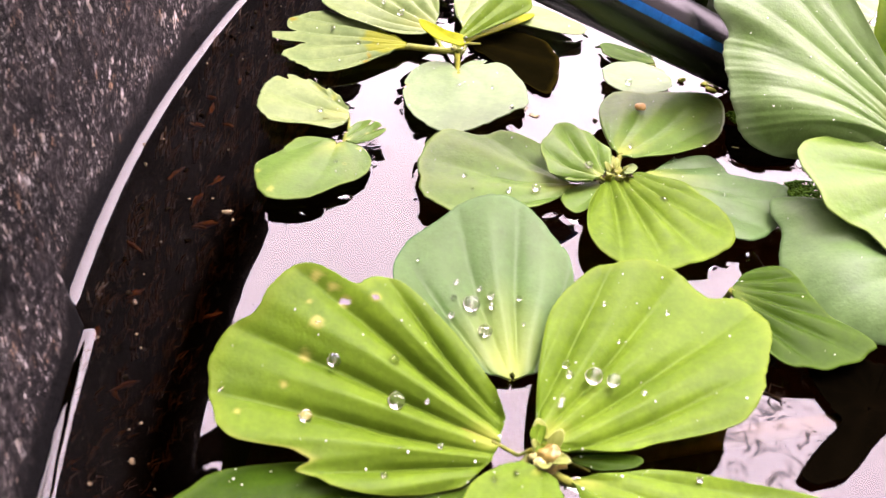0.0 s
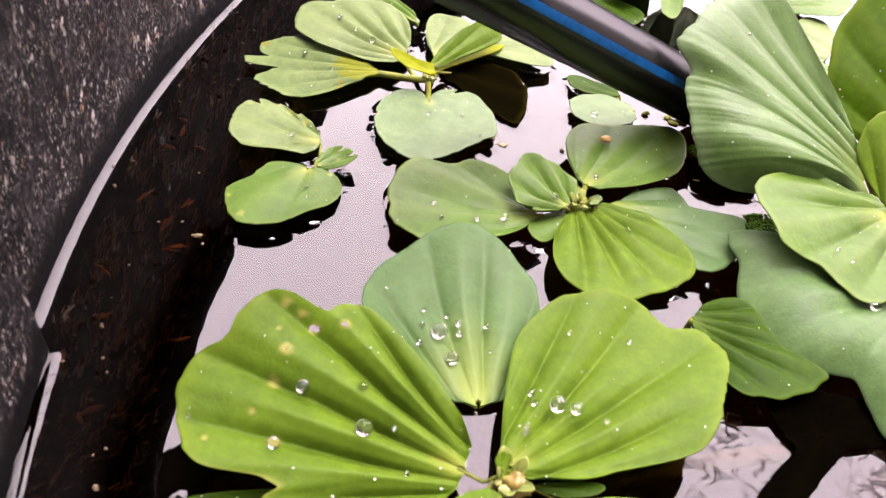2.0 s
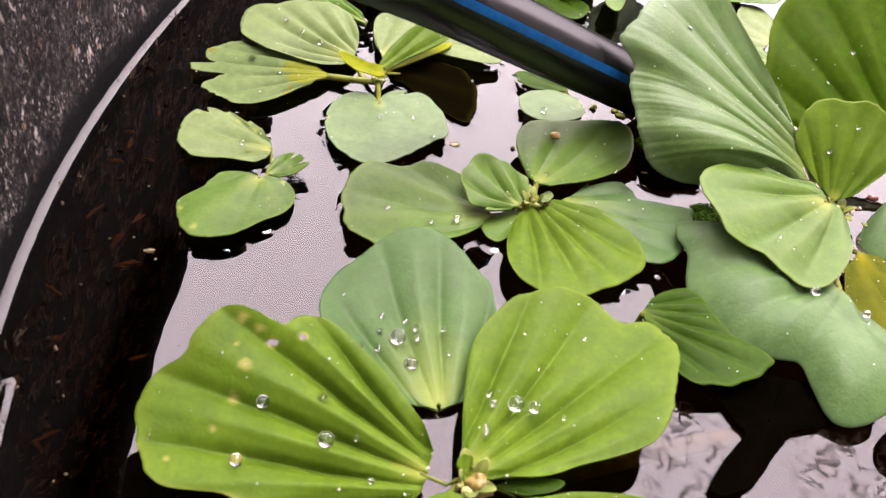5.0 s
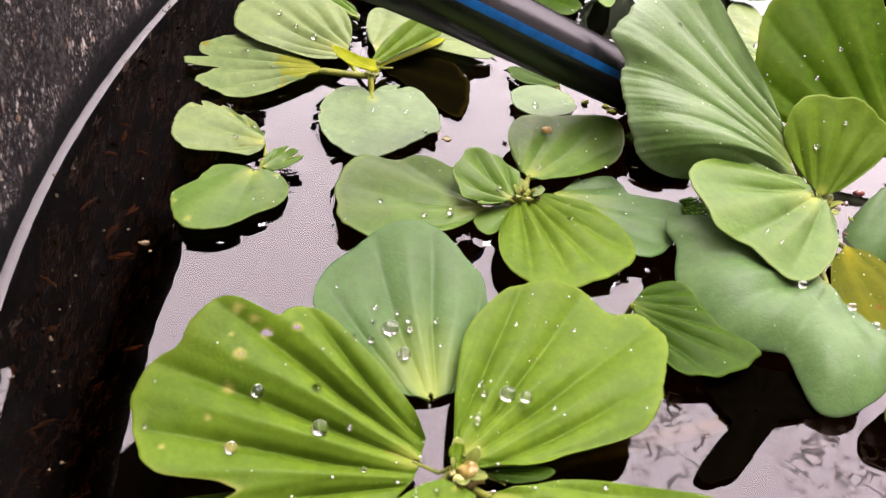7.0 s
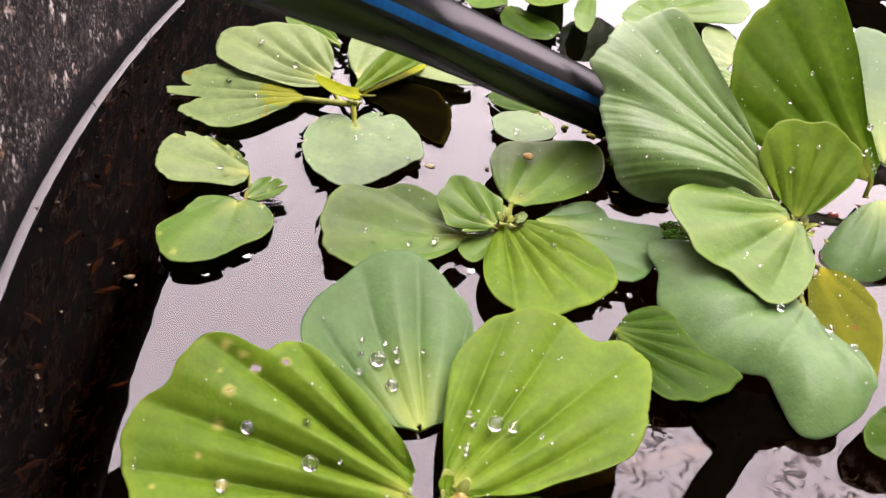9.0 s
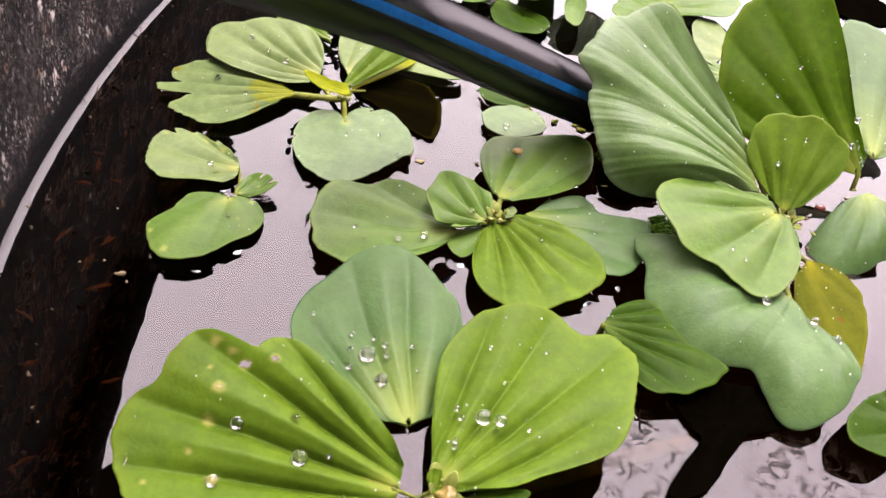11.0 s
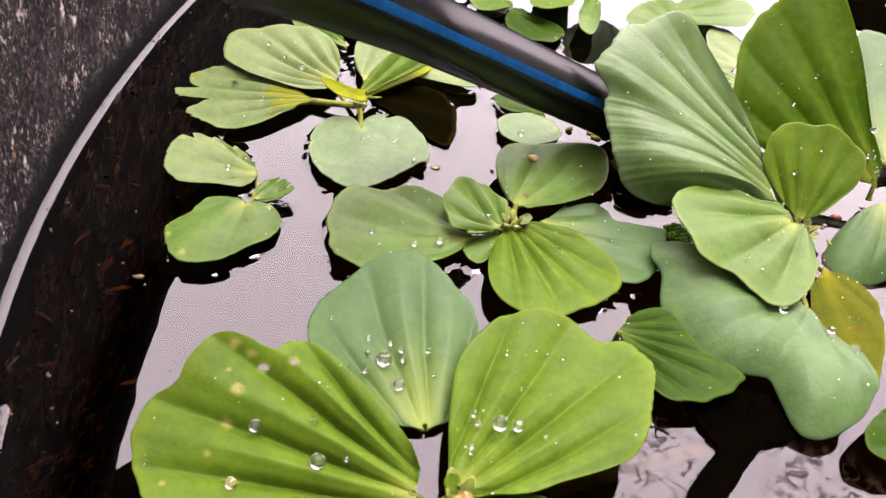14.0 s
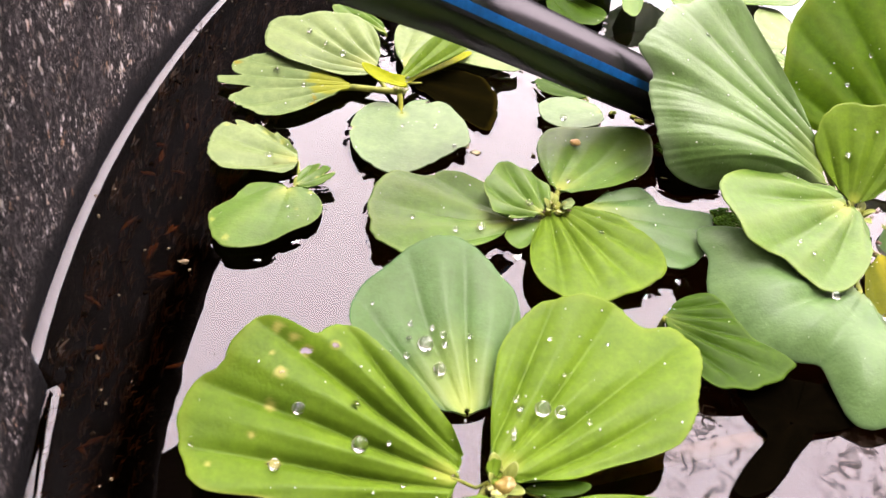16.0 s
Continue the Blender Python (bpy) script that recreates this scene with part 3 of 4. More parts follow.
sky_block_wall("sky_block_south", -1.9, 2.4, -1.5, -1.3, "added unseen plain grey wall that blocks part of the sky light")
sky_block_wall("sky_block_west", -1.9, -1.7, -1.298, 1.1, "added unseen plain grey wall that blocks part of the sky light")
sky_block_wall("sky_block_east", 2.2, 2.4, -1.298, 1.1, "added unseen plain grey wall that blocks part of the sky light", 4.0)

# ---- the pipe ----
def pipe():
    """Black pipe with a blue stripe that dips into the water under the leaves."""
    ob = thing("water_pipe", "black plastic water pipe with a blue stripe, dipping into the tub", "pipe")
    centre = [Vector([spline([q[a] for q in PIPE_LINE], i / 90) for a in range(3)]) for i in range(91)]
    rad, bore, sides, rows = 0.0148, 0.0118, 72, 90
    d = (centre[1] - centre[0]).normalized() * -1
    side = d.cross(Vector((0, 0, 1))).normalized()
    axes = []
    for i in range(91):
        d = (centre[max(i - 1, 0)] - centre[min(i + 1, 90)]).normalized()
        side = (side - d * side.dot(d)).normalized()
        axes.append((side, side.cross(d)))
    spread = radians(7.5)
    lines = [STRIPE_TURN + radians(120) * k for k in range(3)]
    verts, body, stripe = [], [], []
    for i in range(rows + 1):
        p, (side, up) = centre[i], axes[i]
        for k in range(sides):
            w = 2 * math.pi * k / sides
            verts.append(p + (side * math.cos(w) + up * math.sin(w)) * rad)
    for i in range(rows):
        for k in range(sides):
            q = (i * sides + k, i * sides + (k + 1) % sides, (i + 1) * sides + (k + 1) % sides, (i + 1) * sides + k)
            mid = 2 * math.pi * (k + 0.5) / sides
            near = min(abs((mid - s + math.pi) % (2 * math.pi) - math.pi) for s in lines)
            (stripe if near < spread else body).append(q)
    inner = len(verts)
    for i in range(rows + 1):
        p, (side, up) = centre[i], axes[i]
        for k in range(sides):
            w = 2 * math.pi * k / sides
            verts.append(p + (side * math.cos(w) + up * math.sin(w)) * bore)
    for i in range(rows):
        for k in range(sides):
            a, c = inner + i * sides + k, inner + i * sides + (k + 1) % sides
            body.append((a, a + sides, c + sides, c))
    for row in (0, rows):
        for k in range(sides):
            a, c = row * sides + k, row * sides + (k + 1) % sides
            body.append((a, c, inner + c, inner + a))
    part("pipe_body", mesh_of("pipe_body", verts, body, PIPE), ob)
    part("stripe", mesh_of("stripe", verts, stripe, STRIPE), ob, "bright blue stripe along the pipe")


pipe()

# ---- water lettuce ----
def heart(plant, at, mm, count):
    """The crown of a rosette: pale young leaves still curled, pressed round a few swollen buds and crumbs."""
    rnd = random.Random(sum(at))
    for k in range(count):
        w = 360 * k / count + rnd.uniform(-25, 25)
        d = mm * rnd.uniform(0.5, 1.2)
        r = mm * rnd.uniform(1.3, 2.5)
        base = (at[0] + d * math.cos(radians(w)), at[1] + d * math.sin(radians(w)), at[2] + rnd.uniform(-1.5, 0.5))
        leaf("young", plant, None, YOUNG, base, w, rnd.uniform(45, 85), rnd.uniform(-30, 30), rnd.uniform(0.5, 1.2), -rnd.uniform(0.1, 0.5), -55, 55, (0.3 * r, 0.5 * r, 0.85 * r, r, 0.8 * r, 0.55 * r, 0.25 * r), ribs=3, relief=0.25, dry=True, fine=0.5, label="pale curled young leaf in the crown")
    for k in range(count):
        w = rnd.uniform(0, 6.28)
        c = (at[0] / 1000 + 0.0011 * mm * math.cos(w), at[1] / 1000 + 0.0011 * mm * math.sin(w), at[2] / 1000 + rnd.uniform(-0.002, 0.0005))
        q = mm * 0.001 * rnd.uniform(0.3, 0.6)
        v, f = blob(c, (q, q * rnd.uniform(0.6, 1), q * rnd.uniform(0.9, 1.4)), k + at[0], 8, 10, 0.6)
        part("bud", mesh_of("bud", v, f, (BUD, STALK, BUD)[k % 3]), plant, "pale young bud in the crown")


plant, crown = thing("water_lettuce", "large bright green water lettuce rosette with holed, dew-dropped leaves, afloat", "aquatic plant", "water lettuces"), (78, 128, 8)
leaf("a1", plant, crown, FRESH, (65.1, 124.6, 11), 169, 12, -14, 0.1, -0.05, -84, 82, (7.6, 8, 8.7, 9.8, 11.4, 13.6, 16.4, 18.5, 21, 24, 27, 31, 36, 41, 47, 54, 60, 63, 65, 65.8, 66, 79, 84, 85, 85.5, 86, 85, 86, 89, 90, 90, 90, 88, 87, 84, 82, 78, 75, 70, 61, 54, 51, 47, 43, 39, 35, 31, 28, 25, 22, 20, 18.4, 16.8, 12.3, 9.4, 7.6, 6.6), wave=2, waves=3, phase=1, ribs=10, relief=4.6, crisp=0.95, fade=2.2, fine=3.0, stalk=0.2, bites=[(0.672, 0.20, 0.020)], holes=[(0.386, 0.78, 1.9), (0.346, 0.895, 1.8), (0.446, 0.77, 1.0), (0.60, 0.69, 1.3)], spots=[(0.446, 0.775, 5.0), (0.50, 0.72, 4.5), (0.388, 0.93, 4.0), (0.384, 0.86, 3.5), (0.61, 0.92, 2.0), (0.425, 0.85, 2.2), (0.56, 0.74, 3.0), (0.60, 0.67, 4.0)], label="yellow-green ribbed leaf with insect holes and dew")
leaf("a2", plant, crown, BLUE, (68.7, 155, 3), 108, 9, 0, 0.06, 0, -81, 70, (12, 16, 21, 27, 36, 47, 59, 65, 73, 80, 81, 77, 72, 69, 66, 61, 53, 39, 27, 20, 14), wave=1.2, waves=2.5, phase=0.5, ribs=7, relief=1.8, fine=1.6, stalk=0, label="blue-green leaf with dew drops")
leaf("a3", plant, crown, FRESH, (77.1, 127.3, 10), 45, 7, 0, 0.15, -0.03, -52, 59, (11.9, 16.1, 24, 30, 38, 61, 69, 74, 78, 84, 91, 95, 96, 95, 88, 87, 88, 87, 85, 82, 78, 74, 67, 59, 49, 29, 14.9, 9.2, 6.9), wave=2, waves=3, phase=2, ribs=7, relief=2.8, crisp=1.0, fade=2.0, fine=2.2, label="bright yellow-green ribbed leaf with dew")
leaf("a4", plant, crown, FRESH, (86.8, 117.8, 8), -11, 6, 0, 0.1, 0, -55, 25, (7.7, 8.4, 9.4, 10.8, 12.6, 15.4, 19.8, 27, 40, 47, 55, 63, 67, 73, 76, 79, 78, 71, 48, 34, 24), ribs=6, fine=1.2)
leaf("a5", plant, crown, FRESH, (77.3, 118.8, 10), -122, 12, 0, 0.2, 0, -75, 91, (5.5, 6.5, 8.3, 11.3, 14.5, 19.6, 25, 29, 31, 30, 28, 25, 22, 19.6, 16.8, 14.8, 13.6, 11.9, 8.6, 6.9, 5.9), ribs=5, relief=0.6)
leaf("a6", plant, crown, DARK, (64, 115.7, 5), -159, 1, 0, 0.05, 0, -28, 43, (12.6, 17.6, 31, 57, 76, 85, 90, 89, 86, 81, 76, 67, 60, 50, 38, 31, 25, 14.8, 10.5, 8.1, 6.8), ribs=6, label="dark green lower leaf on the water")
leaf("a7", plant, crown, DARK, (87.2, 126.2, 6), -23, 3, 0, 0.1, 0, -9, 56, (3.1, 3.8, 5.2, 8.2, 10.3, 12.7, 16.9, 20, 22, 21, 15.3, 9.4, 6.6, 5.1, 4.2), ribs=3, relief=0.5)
leaf("a8", plant, crown, FRESH, (77.1, 124.4, 10), -176, 40, 0, 0.4, 0, -142, -40, (3.6, 4.1, 4.9, 6, 6.5, 6.8, 7.3, 7.6, 7.5, 7.5, 7.6, 7.7, 7.3, 7, 5.9), ribs=3, relief=0.4)
# a11: black sheet added where the water mirrors something dark
leaf("a11", plant, crown, MIRROR_DARK, (190, 165, 2.4), -120, 0, 0, 0, 0, -180, 180, (24, 22, 23, 24, 24, 24, 24, 24, 23.5, 20, 17.5, 15.5, 14, 13, 12, 11.5, 16, 40, 38, 29, 18, 13.5, 11, 10, 9.2, 8.8, 8.5, 8.3, 8.4, 9.5, 14, 22, 30, 36, 38, 34, 26, 24), ribs=9, relief=0.15, stalk=0, dry=True, fine=1.6, ragged=8.0, label="added black sheet for a dark reflection on the water")
heart(plant, (79, 125, 9), 3.4, 6)
v, f = blob((0.0809, 0.1250, 0.0055), (0.0046, 0.0042, 0.0056), 6, 12, 16, 0.5)
part("bud", mesh_of("bud", v, f, AMBER), plant, "amber swollen bud in the crown")
plant, crown = thing("water_lettuce", "half hidden green water lettuce leaf afloat, shade painted into its colour", "aquatic plant", "water lettuces"), (149, 209, 2)
# j: the shade of h5 and a3 is put into its colour
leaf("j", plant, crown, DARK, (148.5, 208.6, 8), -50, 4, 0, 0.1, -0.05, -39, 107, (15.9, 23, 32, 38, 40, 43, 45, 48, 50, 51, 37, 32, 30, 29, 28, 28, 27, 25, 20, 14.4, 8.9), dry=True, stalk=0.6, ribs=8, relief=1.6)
plant, crown = thing("water_lettuce", "flat medium water lettuce with five green leaves, afloat", "aquatic plant", "water lettuces"), (110, 277, 6)
leaf("g1", plant, crown, MID, (88.7, 261.2, 6), -164, 2, 0, 0.06, 0, -80, 46, (20, 27.7, 30.8, 33.2, 35.9, 38.8, 41.2, 42.8, 44.5, 45.1, 45.5, 45.9, 47.1, 48.4, 52.1, 60.4, 63.8, 64.8, 65.6, 65.9, 66.3, 66.6, 66.8, 66.9, 67.1, 66.7, 66.4, 66, 65.6, 66.3, 66.7, 66.4, 65.5, 63.1, 60.9, 58.8, 57.1, 55.4, 51.8, 47.3, 38.7, 32.8, 28.3, 24.3, 20.7, 17.1, 13.6, 10), ribs=4, relief=1.6, fade=3.0, fine=1.8, ragged=1.0)
leaf("g2", plant, crown, MID, (100.9, 265, 10), -171, 9, 0, 0.3, 0, -123.2, 34, (10.8, 14.8, 18.4, 19.1, 19.8, 21.3, 23.5, 25.2, 25.4, 29.1, 31.3, 31.8, 30.9, 30, 30.1, 29.9, 28.7, 27.2, 25.5, 24.7, 24.3, 23.9, 16.2, 19.4, 13.9, 8.5), ribs=5, relief=2.4, fine=1.2)
leaf("g3", plant, crown, MID, (110.2, 285.1, 8), 50, 3, 0, 0.08, 0, -55, 82, (6.4, 8.1, 12, 31, 48, 57, 65, 73, 77, 72, 64, 58, 54, 52, 49, 43, 34, 21, 10.6, 6.8, 5.3), ribs=7, relief=1.2, fade=2.0)
leaf("g4", plant, crown, FRESH, (109.8, 273.6, 6), -73, 6, 0, 0.08, -0.10, -58, 94, (13.7, 20, 35, 48.5, 56, 58, 58.3, 58.6, 58.4, 58.3, 58.3, 59, 58, 52.6, 44.7, 37.3, 31.7, 29, 24, 17, 9), wave=1, waves=2, phase=0, ribs=8, relief=2.2)
leaf("g5", plant, crown, MID, (102.1, 267.2, 4), -118, 2, 0, 0, 0, -81, 36, (4.3, 4.8, 5.7, 7.1, 9.9, 14.3, 18.9, 23, 25, 26, 25, 18.1, 10.7, 7.8, 6.4), ribs=3, relief=0.4)
leaf("g7", plant, crown, PALE, (110.1, 271.7, 9), -81, 30, 0, 0.4, 0, -2, 159, (5.9, 5.4, 5.2, 5.4, 5.5, 5.3, 5.3, 5.5, 6.1, 7, 8.9, 10.5, 13, 16.3, 12.3), ribs=3, relief=0.3)
heart(plant, (107, 271, 8), 3.0, 6)
leaf("k", plant, crown, BLUE, (122.5, 279.9, 4), -28, 2, 0, 0.05, 0, -35, 74, (11, 22, 46, 55, 58, 59, 59, 60, 61, 61, 62, 63, 62, 40, 38, 38, 37, 36, 30, 21, 21), stalk=0, ribs=4, relief=1.5)
plant, crown = thing("water_lettuce", "open water lettuce with torn yellowing leaf and pale green leaves", "aquatic plant", "water lettuces"), (28, 362, 6)
leaf("c", plant, crown, SAGE, (30.9, 341.2, 6), -82, 0, 0, 0.04, 0, -153, 165, (9.7, 12.1, 14.4, 16.5, 18.1, 19.7, 21.6, 23.9, 26.1, 29.6, 33.6, 37.7, 42.7, 47.9, 51.8, 54.1, 51.6, 48.3, 45.3, 43.4, 41.9, 43.2, 39.5, 36.3, 33.3, 30.3, 29, 27.9, 25.9, 23.5, 19.9, 16, 11.5, 7), ragged=2.5, bites=[(0.88, 0.25, 0.012), (0.30, 0.06, 0.010)], ribs=5, relief=0.6, fine=1.4, fade=2.0, stalk=0.6, stalk_dip=-1, stalk_mat=STALK)
leaf("d1", plant, crown, PALE, (12.7, 379.8, 7.5), 160, 4, 0, 0.06, 0, -74, 74, (17.9, 39, 54, 61, 64, 67, 68, 70, 73, 74, 70, 67, 62, 51, 40, 31, 24, 18.3, 13.4, 10.2, 8.6), ribs=9, relief=2.2)
leaf("d2", plant, crown, TORN, (2, 365, 5), -151, 0, 0, 0.03, 0, -56, 25, (30, 55.7, 56.7, 57.8, 58.8, 60.3, 61.7, 62.8, 63.9, 64.9, 66, 67, 67.9, 68.8, 68.6, 68.4, 67.5, 66.5, 64, 61.1, 64, 72, 72.8, 72.8, 72.9, 67, 55.4, 56.5, 58, 59.3, 60.8, 63.6, 66, 66.9, 67.6, 66.9, 66.1, 65.4, 64.5, 63.5, 62.5, 61.4, 60.5, 59.5, 58.6, 57.7, 56.8, 55.4, 53.7, 52, 50.3, 47, 43.2, 38.2, 30), ribs=6, relief=1.4, fine=2.4, spots=[(0.98, 0.8, 4), (0.94, 0.55, 3), (0.235, 0.97, 6), (0.86, 0.45, 3)], holes=[(0.95, 0.62, 1.0), (0.8, 0.42, 1.0), (0.9, 0.5, 0.9)], stalk=0.6, stalk_dip=-1, ragged=1.6, label="torn pale leaf with a yellow-brown foot")
leaf("d3", plant, crown, FRESH, (27.6, 368.4, 10), 42, 8, 35, 0.2, 0, -13, 44, (8.3, 9.9, 12.7, 17.9, 46, 52, 53, 52, 50, 49, 47, 46, 39, 33, 25, 19.4, 16, 10.7, 7.2, 5.5, 4.5), ribs=4, relief=0.6)
leaf("d7", plant, crown, LIME, (32.3, 353.2, 16), -152, 14, 0, 0.5, 0, -100, 19, (7.2, 7.3, 7.7, 8.2, 9.1, 10.4, 12.7, 19.2, 26, 24, 19.6, 16.3, 11.8, 9, 7.7), ribs=2, relief=0.4, stalk=0, label="lime-yellow curled young leaf")
leaf("d3b", plant, crown, LIME, (28.2, 370.1, 8), 16, 0, 0, 0, 0, -31, 49, (3.7, 3.9, 4.1, 4.4, 4.8, 5.3, 6, 7, 8.5, 13.3, 34, 59, 49, 22, 11.2), ribs=2, relief=0.3, label="lime-yellow folded edge of the young leaf")
leaf("d4", plant, crown, PALE, (28.7, 391.6, 5), 72, 2, 0, 0, 0, -59, 41, (6.9, 8, 10.1, 14.1, 22, 30, 43, 46, 50, 53, 53, 54, 49, 31, 14), stalk=0, ribs=4)
leaf("d5", plant, crown, PALE, (44.1, 416.4, 5), -34, 2, 0, 0, 0, -26, 104, (7.8, 9.3, 12.5, 20, 48, 55, 52, 43, 37, 32, 27, 23, 21, 18.9, 18.1), stalk=0, ribs=4)
leaf("d6", plant, crown, MID, (15.1, 432.5, 4), 176, 1, 0, 0, 0, -66, -16, (15.3, 18.3, 24, 34, 38, 43, 48, 48, 48, 48, 46, 42, 39, 25, 7), stalk=0, ribs=4)
# sub lies just above the water; its dark colour paints a reflection
leaf("sub", plant, crown, SUNK_REFLECTION, (32.7, 384, 2.4), -46, 0, 0, 0, 0, -24, 84, (12.7, 15.3, 21, 61, 61, 59, 55, 53, 51, 48, 46, 44, 38, 33, 17.6), ribs=3, label="drowned leaf laid above the water, darkened as a painted reflection")
heart(plant, (28, 364, 7), 2.6, 4)
plant, crown = thing("water_lettuce", "small pale water lettuce with nibbled leaves, beside open water", "aquatic plant", "water lettuces"), (-14, 280, 2)
leaf("b1", plant, crown, PALE, (-14.9, 290.5, 5), -163, 3, 0, 0.08, 0, -93, 60, (9.4, 12.5, 20, 26, 33, 40, 44, 45, 45, 44, 43, 42, 39, 35, 23, 18.4, 15.5, 13.6, 12, 8.6, 6.9), ragged=3.0, ribs=5, relief=1.3, fine=1.3, bites=[(0.04, 0.14, 0.03), (0.11, 0.08, 0.02), (0.17, 0.14, 0.02), (0.235, 0.07, 0.016), (0.30, 0.09, 0.014)], spots=[(0.138, 0.75, 4), (0.2, 0.85, 4), (0.33, 0.95, 2.5)], holes=[(0.2, 0.62, 1.0)])
leaf("b2", plant, crown, MID, (-15.7, 268.5, 5), -97, 2, 0, 0.03, 0, -100, 110, (6, 12.7, 17.7, 19.5, 22.2, 25.9, 37.4, 41.5, 45.2, 47.6, 46.4, 42.7, 37.1, 32.2, 29.1, 27.5, 25.5, 23.3, 20.6, 17.6, 14.7, 12.1, 9.57, 7), ribs=4, relief=0.5, fine=1.4, fade=2.0, ragged=2.2, spots=[(0.389, 0.92, 4.0), (0.30, 0.95, 3.0), (0.9, 0.8, 3.0)], holes=[(0.62, 0.55, 0.9)])
leaf("b3", plant, crown, MID, (-12.8, 271.9, 5), -12, 10, 0, 0.2, 0, -12, 106, (6.3, 7, 8.4, 10.8, 13.9, 18, 19, 18.1, 17.3, 16.8, 15.2, 13.7, 12, 9.2, 7.7), ribs=4, relief=0.9, fine=1.2, ragged=4.0, bites=[(0.45, 0.3, 0.03), (0.62, 0.22, 0.025)], spots=[(0.5, 0.6, 2.5)])
plant, crown = thing("water_lettuce", "tiny two-leaved water lettuce beneath the pipe", "aquatic plant", "water lettuces"), (143, 372, 2)
leaf("e1", plant, crown, SAGE, (142.6, 367, 5), -138, 1, 0, 0.03, 0, -115, 57, (8.6, 10.6, 15.2, 21, 25, 31, 36, 37, 37, 34, 28, 20, 14.2, 8.5, 6.2), ribs=4, relief=0.4)
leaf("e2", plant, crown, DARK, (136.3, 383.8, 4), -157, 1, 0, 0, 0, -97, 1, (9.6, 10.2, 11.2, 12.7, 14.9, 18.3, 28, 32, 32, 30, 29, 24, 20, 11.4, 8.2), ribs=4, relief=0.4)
plant, crown = thing("water_lettuce", "big water lettuce with upright and folded blue-green leaves", "aquatic plant", "water lettuces"), (254, 286, 10)
leaf("h1", plant, crown, WAXY, (248.9, 301.9, 18), 125, 34, -2, -0.30, 0, -4, 74, (40, 62, 100, 112, 114, 114.5, 115, 116, 119, 121, 120.5, 120, 121, 119, 107, 104.5, 103, 101, 99, 97, 95, 92, 89, 85, 80, 72, 58), wave=1.5, waves=3, phase=0, ribs=7, relief=1.7, fine=2.2, sweep=0.6, foot=0.08, fade=1.8, crisp=1.0, dome=0.19, dome_lean=1.3, label="large blue-green leaf with deep fanned folds")
leaf("h1b", plant, crown, MID, (236.7, 390.5, 24), 98, 40, 0, 0.1, 0, 8, 75, (26, 46, 52, 56, 57, 58, 59, 59, 60, 60, 58, 55, 51, 47, 39, 33, 28, 23, 19.9, 17.4, 15.5, 14, 12.8, 11.8, 11.1), ribs=4, relief=1.0)
leaf("h3", plant, crown, FRESH, (255.3, 290.6, 15), 65, 45, 0, 0.25, 0, -51, 59, (10, 12, 15.7, 22, 31, 36, 41, 44, 46, 47, 48, 50, 51, 52, 52, 51, 50, 50, 51, 51, 51, 50, 47, 45, 42, 39, 36, 30, 22), ribs=6, relief=1.5, fade=2.5, fine=1.2)
leaf("h4", plant, crown, MID, (241.7, 274.9, 25), -143, 4, -10, 0.05, -0.05, -111, 114, (13.3, 12.9, 12.6, 13.6, 16.1, 20, 35, 44, 53, 61, 66, 67, 66, 67, 63, 59, 60, 61, 58, 47, 36, 28, 21, 17.9, 16.4, 15.1, 12.4, 9.1, 6.5), wave=1.5, waves=3, phase=0, ribs=8, relief=2.2, fade=2.0, fine=1.5)
leaf("h5", plant, crown, H5_GREEN, (234, 227, 16.5), -139, 0, 0, -0.04, -0.28, -82, 78, (40, 68, 69, 63, 62, 62, 61, 60, 58, 55, 51, 47, 45, 53, 63, 64, 60, 55, 48, 43, 30), wave=1.5, waves=1.0, phase=2.0, ribs=5, relief=1.5, crisp=1.6, fine=1.8, ragged=0.5, dome=0.12, label="blue-green leaf with a wavy turned edge")
leaf("h6", plant, crown, BLUE, (311.4, 312.3, 18), -128, 4, 0, 0.05, -0.35, -30, 75, (16.6, 34, 48, 57, 62, 59, 51, 46, 41, 38, 31, 27, 24, 22, 21), stalk=0, ribs=5, relief=1.0, curl=-9, fine=1.3)
heart(plant, (258, 287, 12), 3.2, 5)
# h12: black sheet added for the dark reflection of pipe and h1
leaf("h12", plant, crown, MIRROR_DARK, (200.7, 316.1, 2), -157, 0, 0, 0, 0, -89, 45, (7.7, 8.5, 9.7, 11.6, 29, 29, 38, 36, 35, 35, 35, 35, 36, 34, 32, 26, 21, 16.3, 13.1, 11.1, 9.9), ribs=4, stalk=0, label="added black sheet for the dark reflection under the rosette")
leaf("h8", plant, crown, YELLOW, (264.5, 267.1, 5), -104, -3, 0, 0.1, 0, -29, 87, (18.7, 28, 48, 67, 76, 68, 55, 45, 38, 32, 29, 24, 19.7, 15.7, 10.2), ribs=5, spots=[(0.389, 0.617, 4)], label="yellow dying leaf hanging into the water")
plant, crown = thing("water_lettuce", "tall water lettuce with an upright deep green leaf", "aquatic plant", "water lettuces"), (318, 332, 6)
leaf("h2", plant, crown, DEEP, (316.4, 333.3, 15), 91, 42, -12, 0.12, 0, -21, 78, (10.7, 11.7, 13.1, 14.9, 17.5, 21, 27, 37, 91, 120, 123, 122, 121, 120, 118, 116, 115, 112, 110, 107, 103, 99, 95, 92, 88, 85, 80, 70, 48), ribs=6, relief=2.2, fine=1.5, label="tall upright deep green leaf, light shining through")
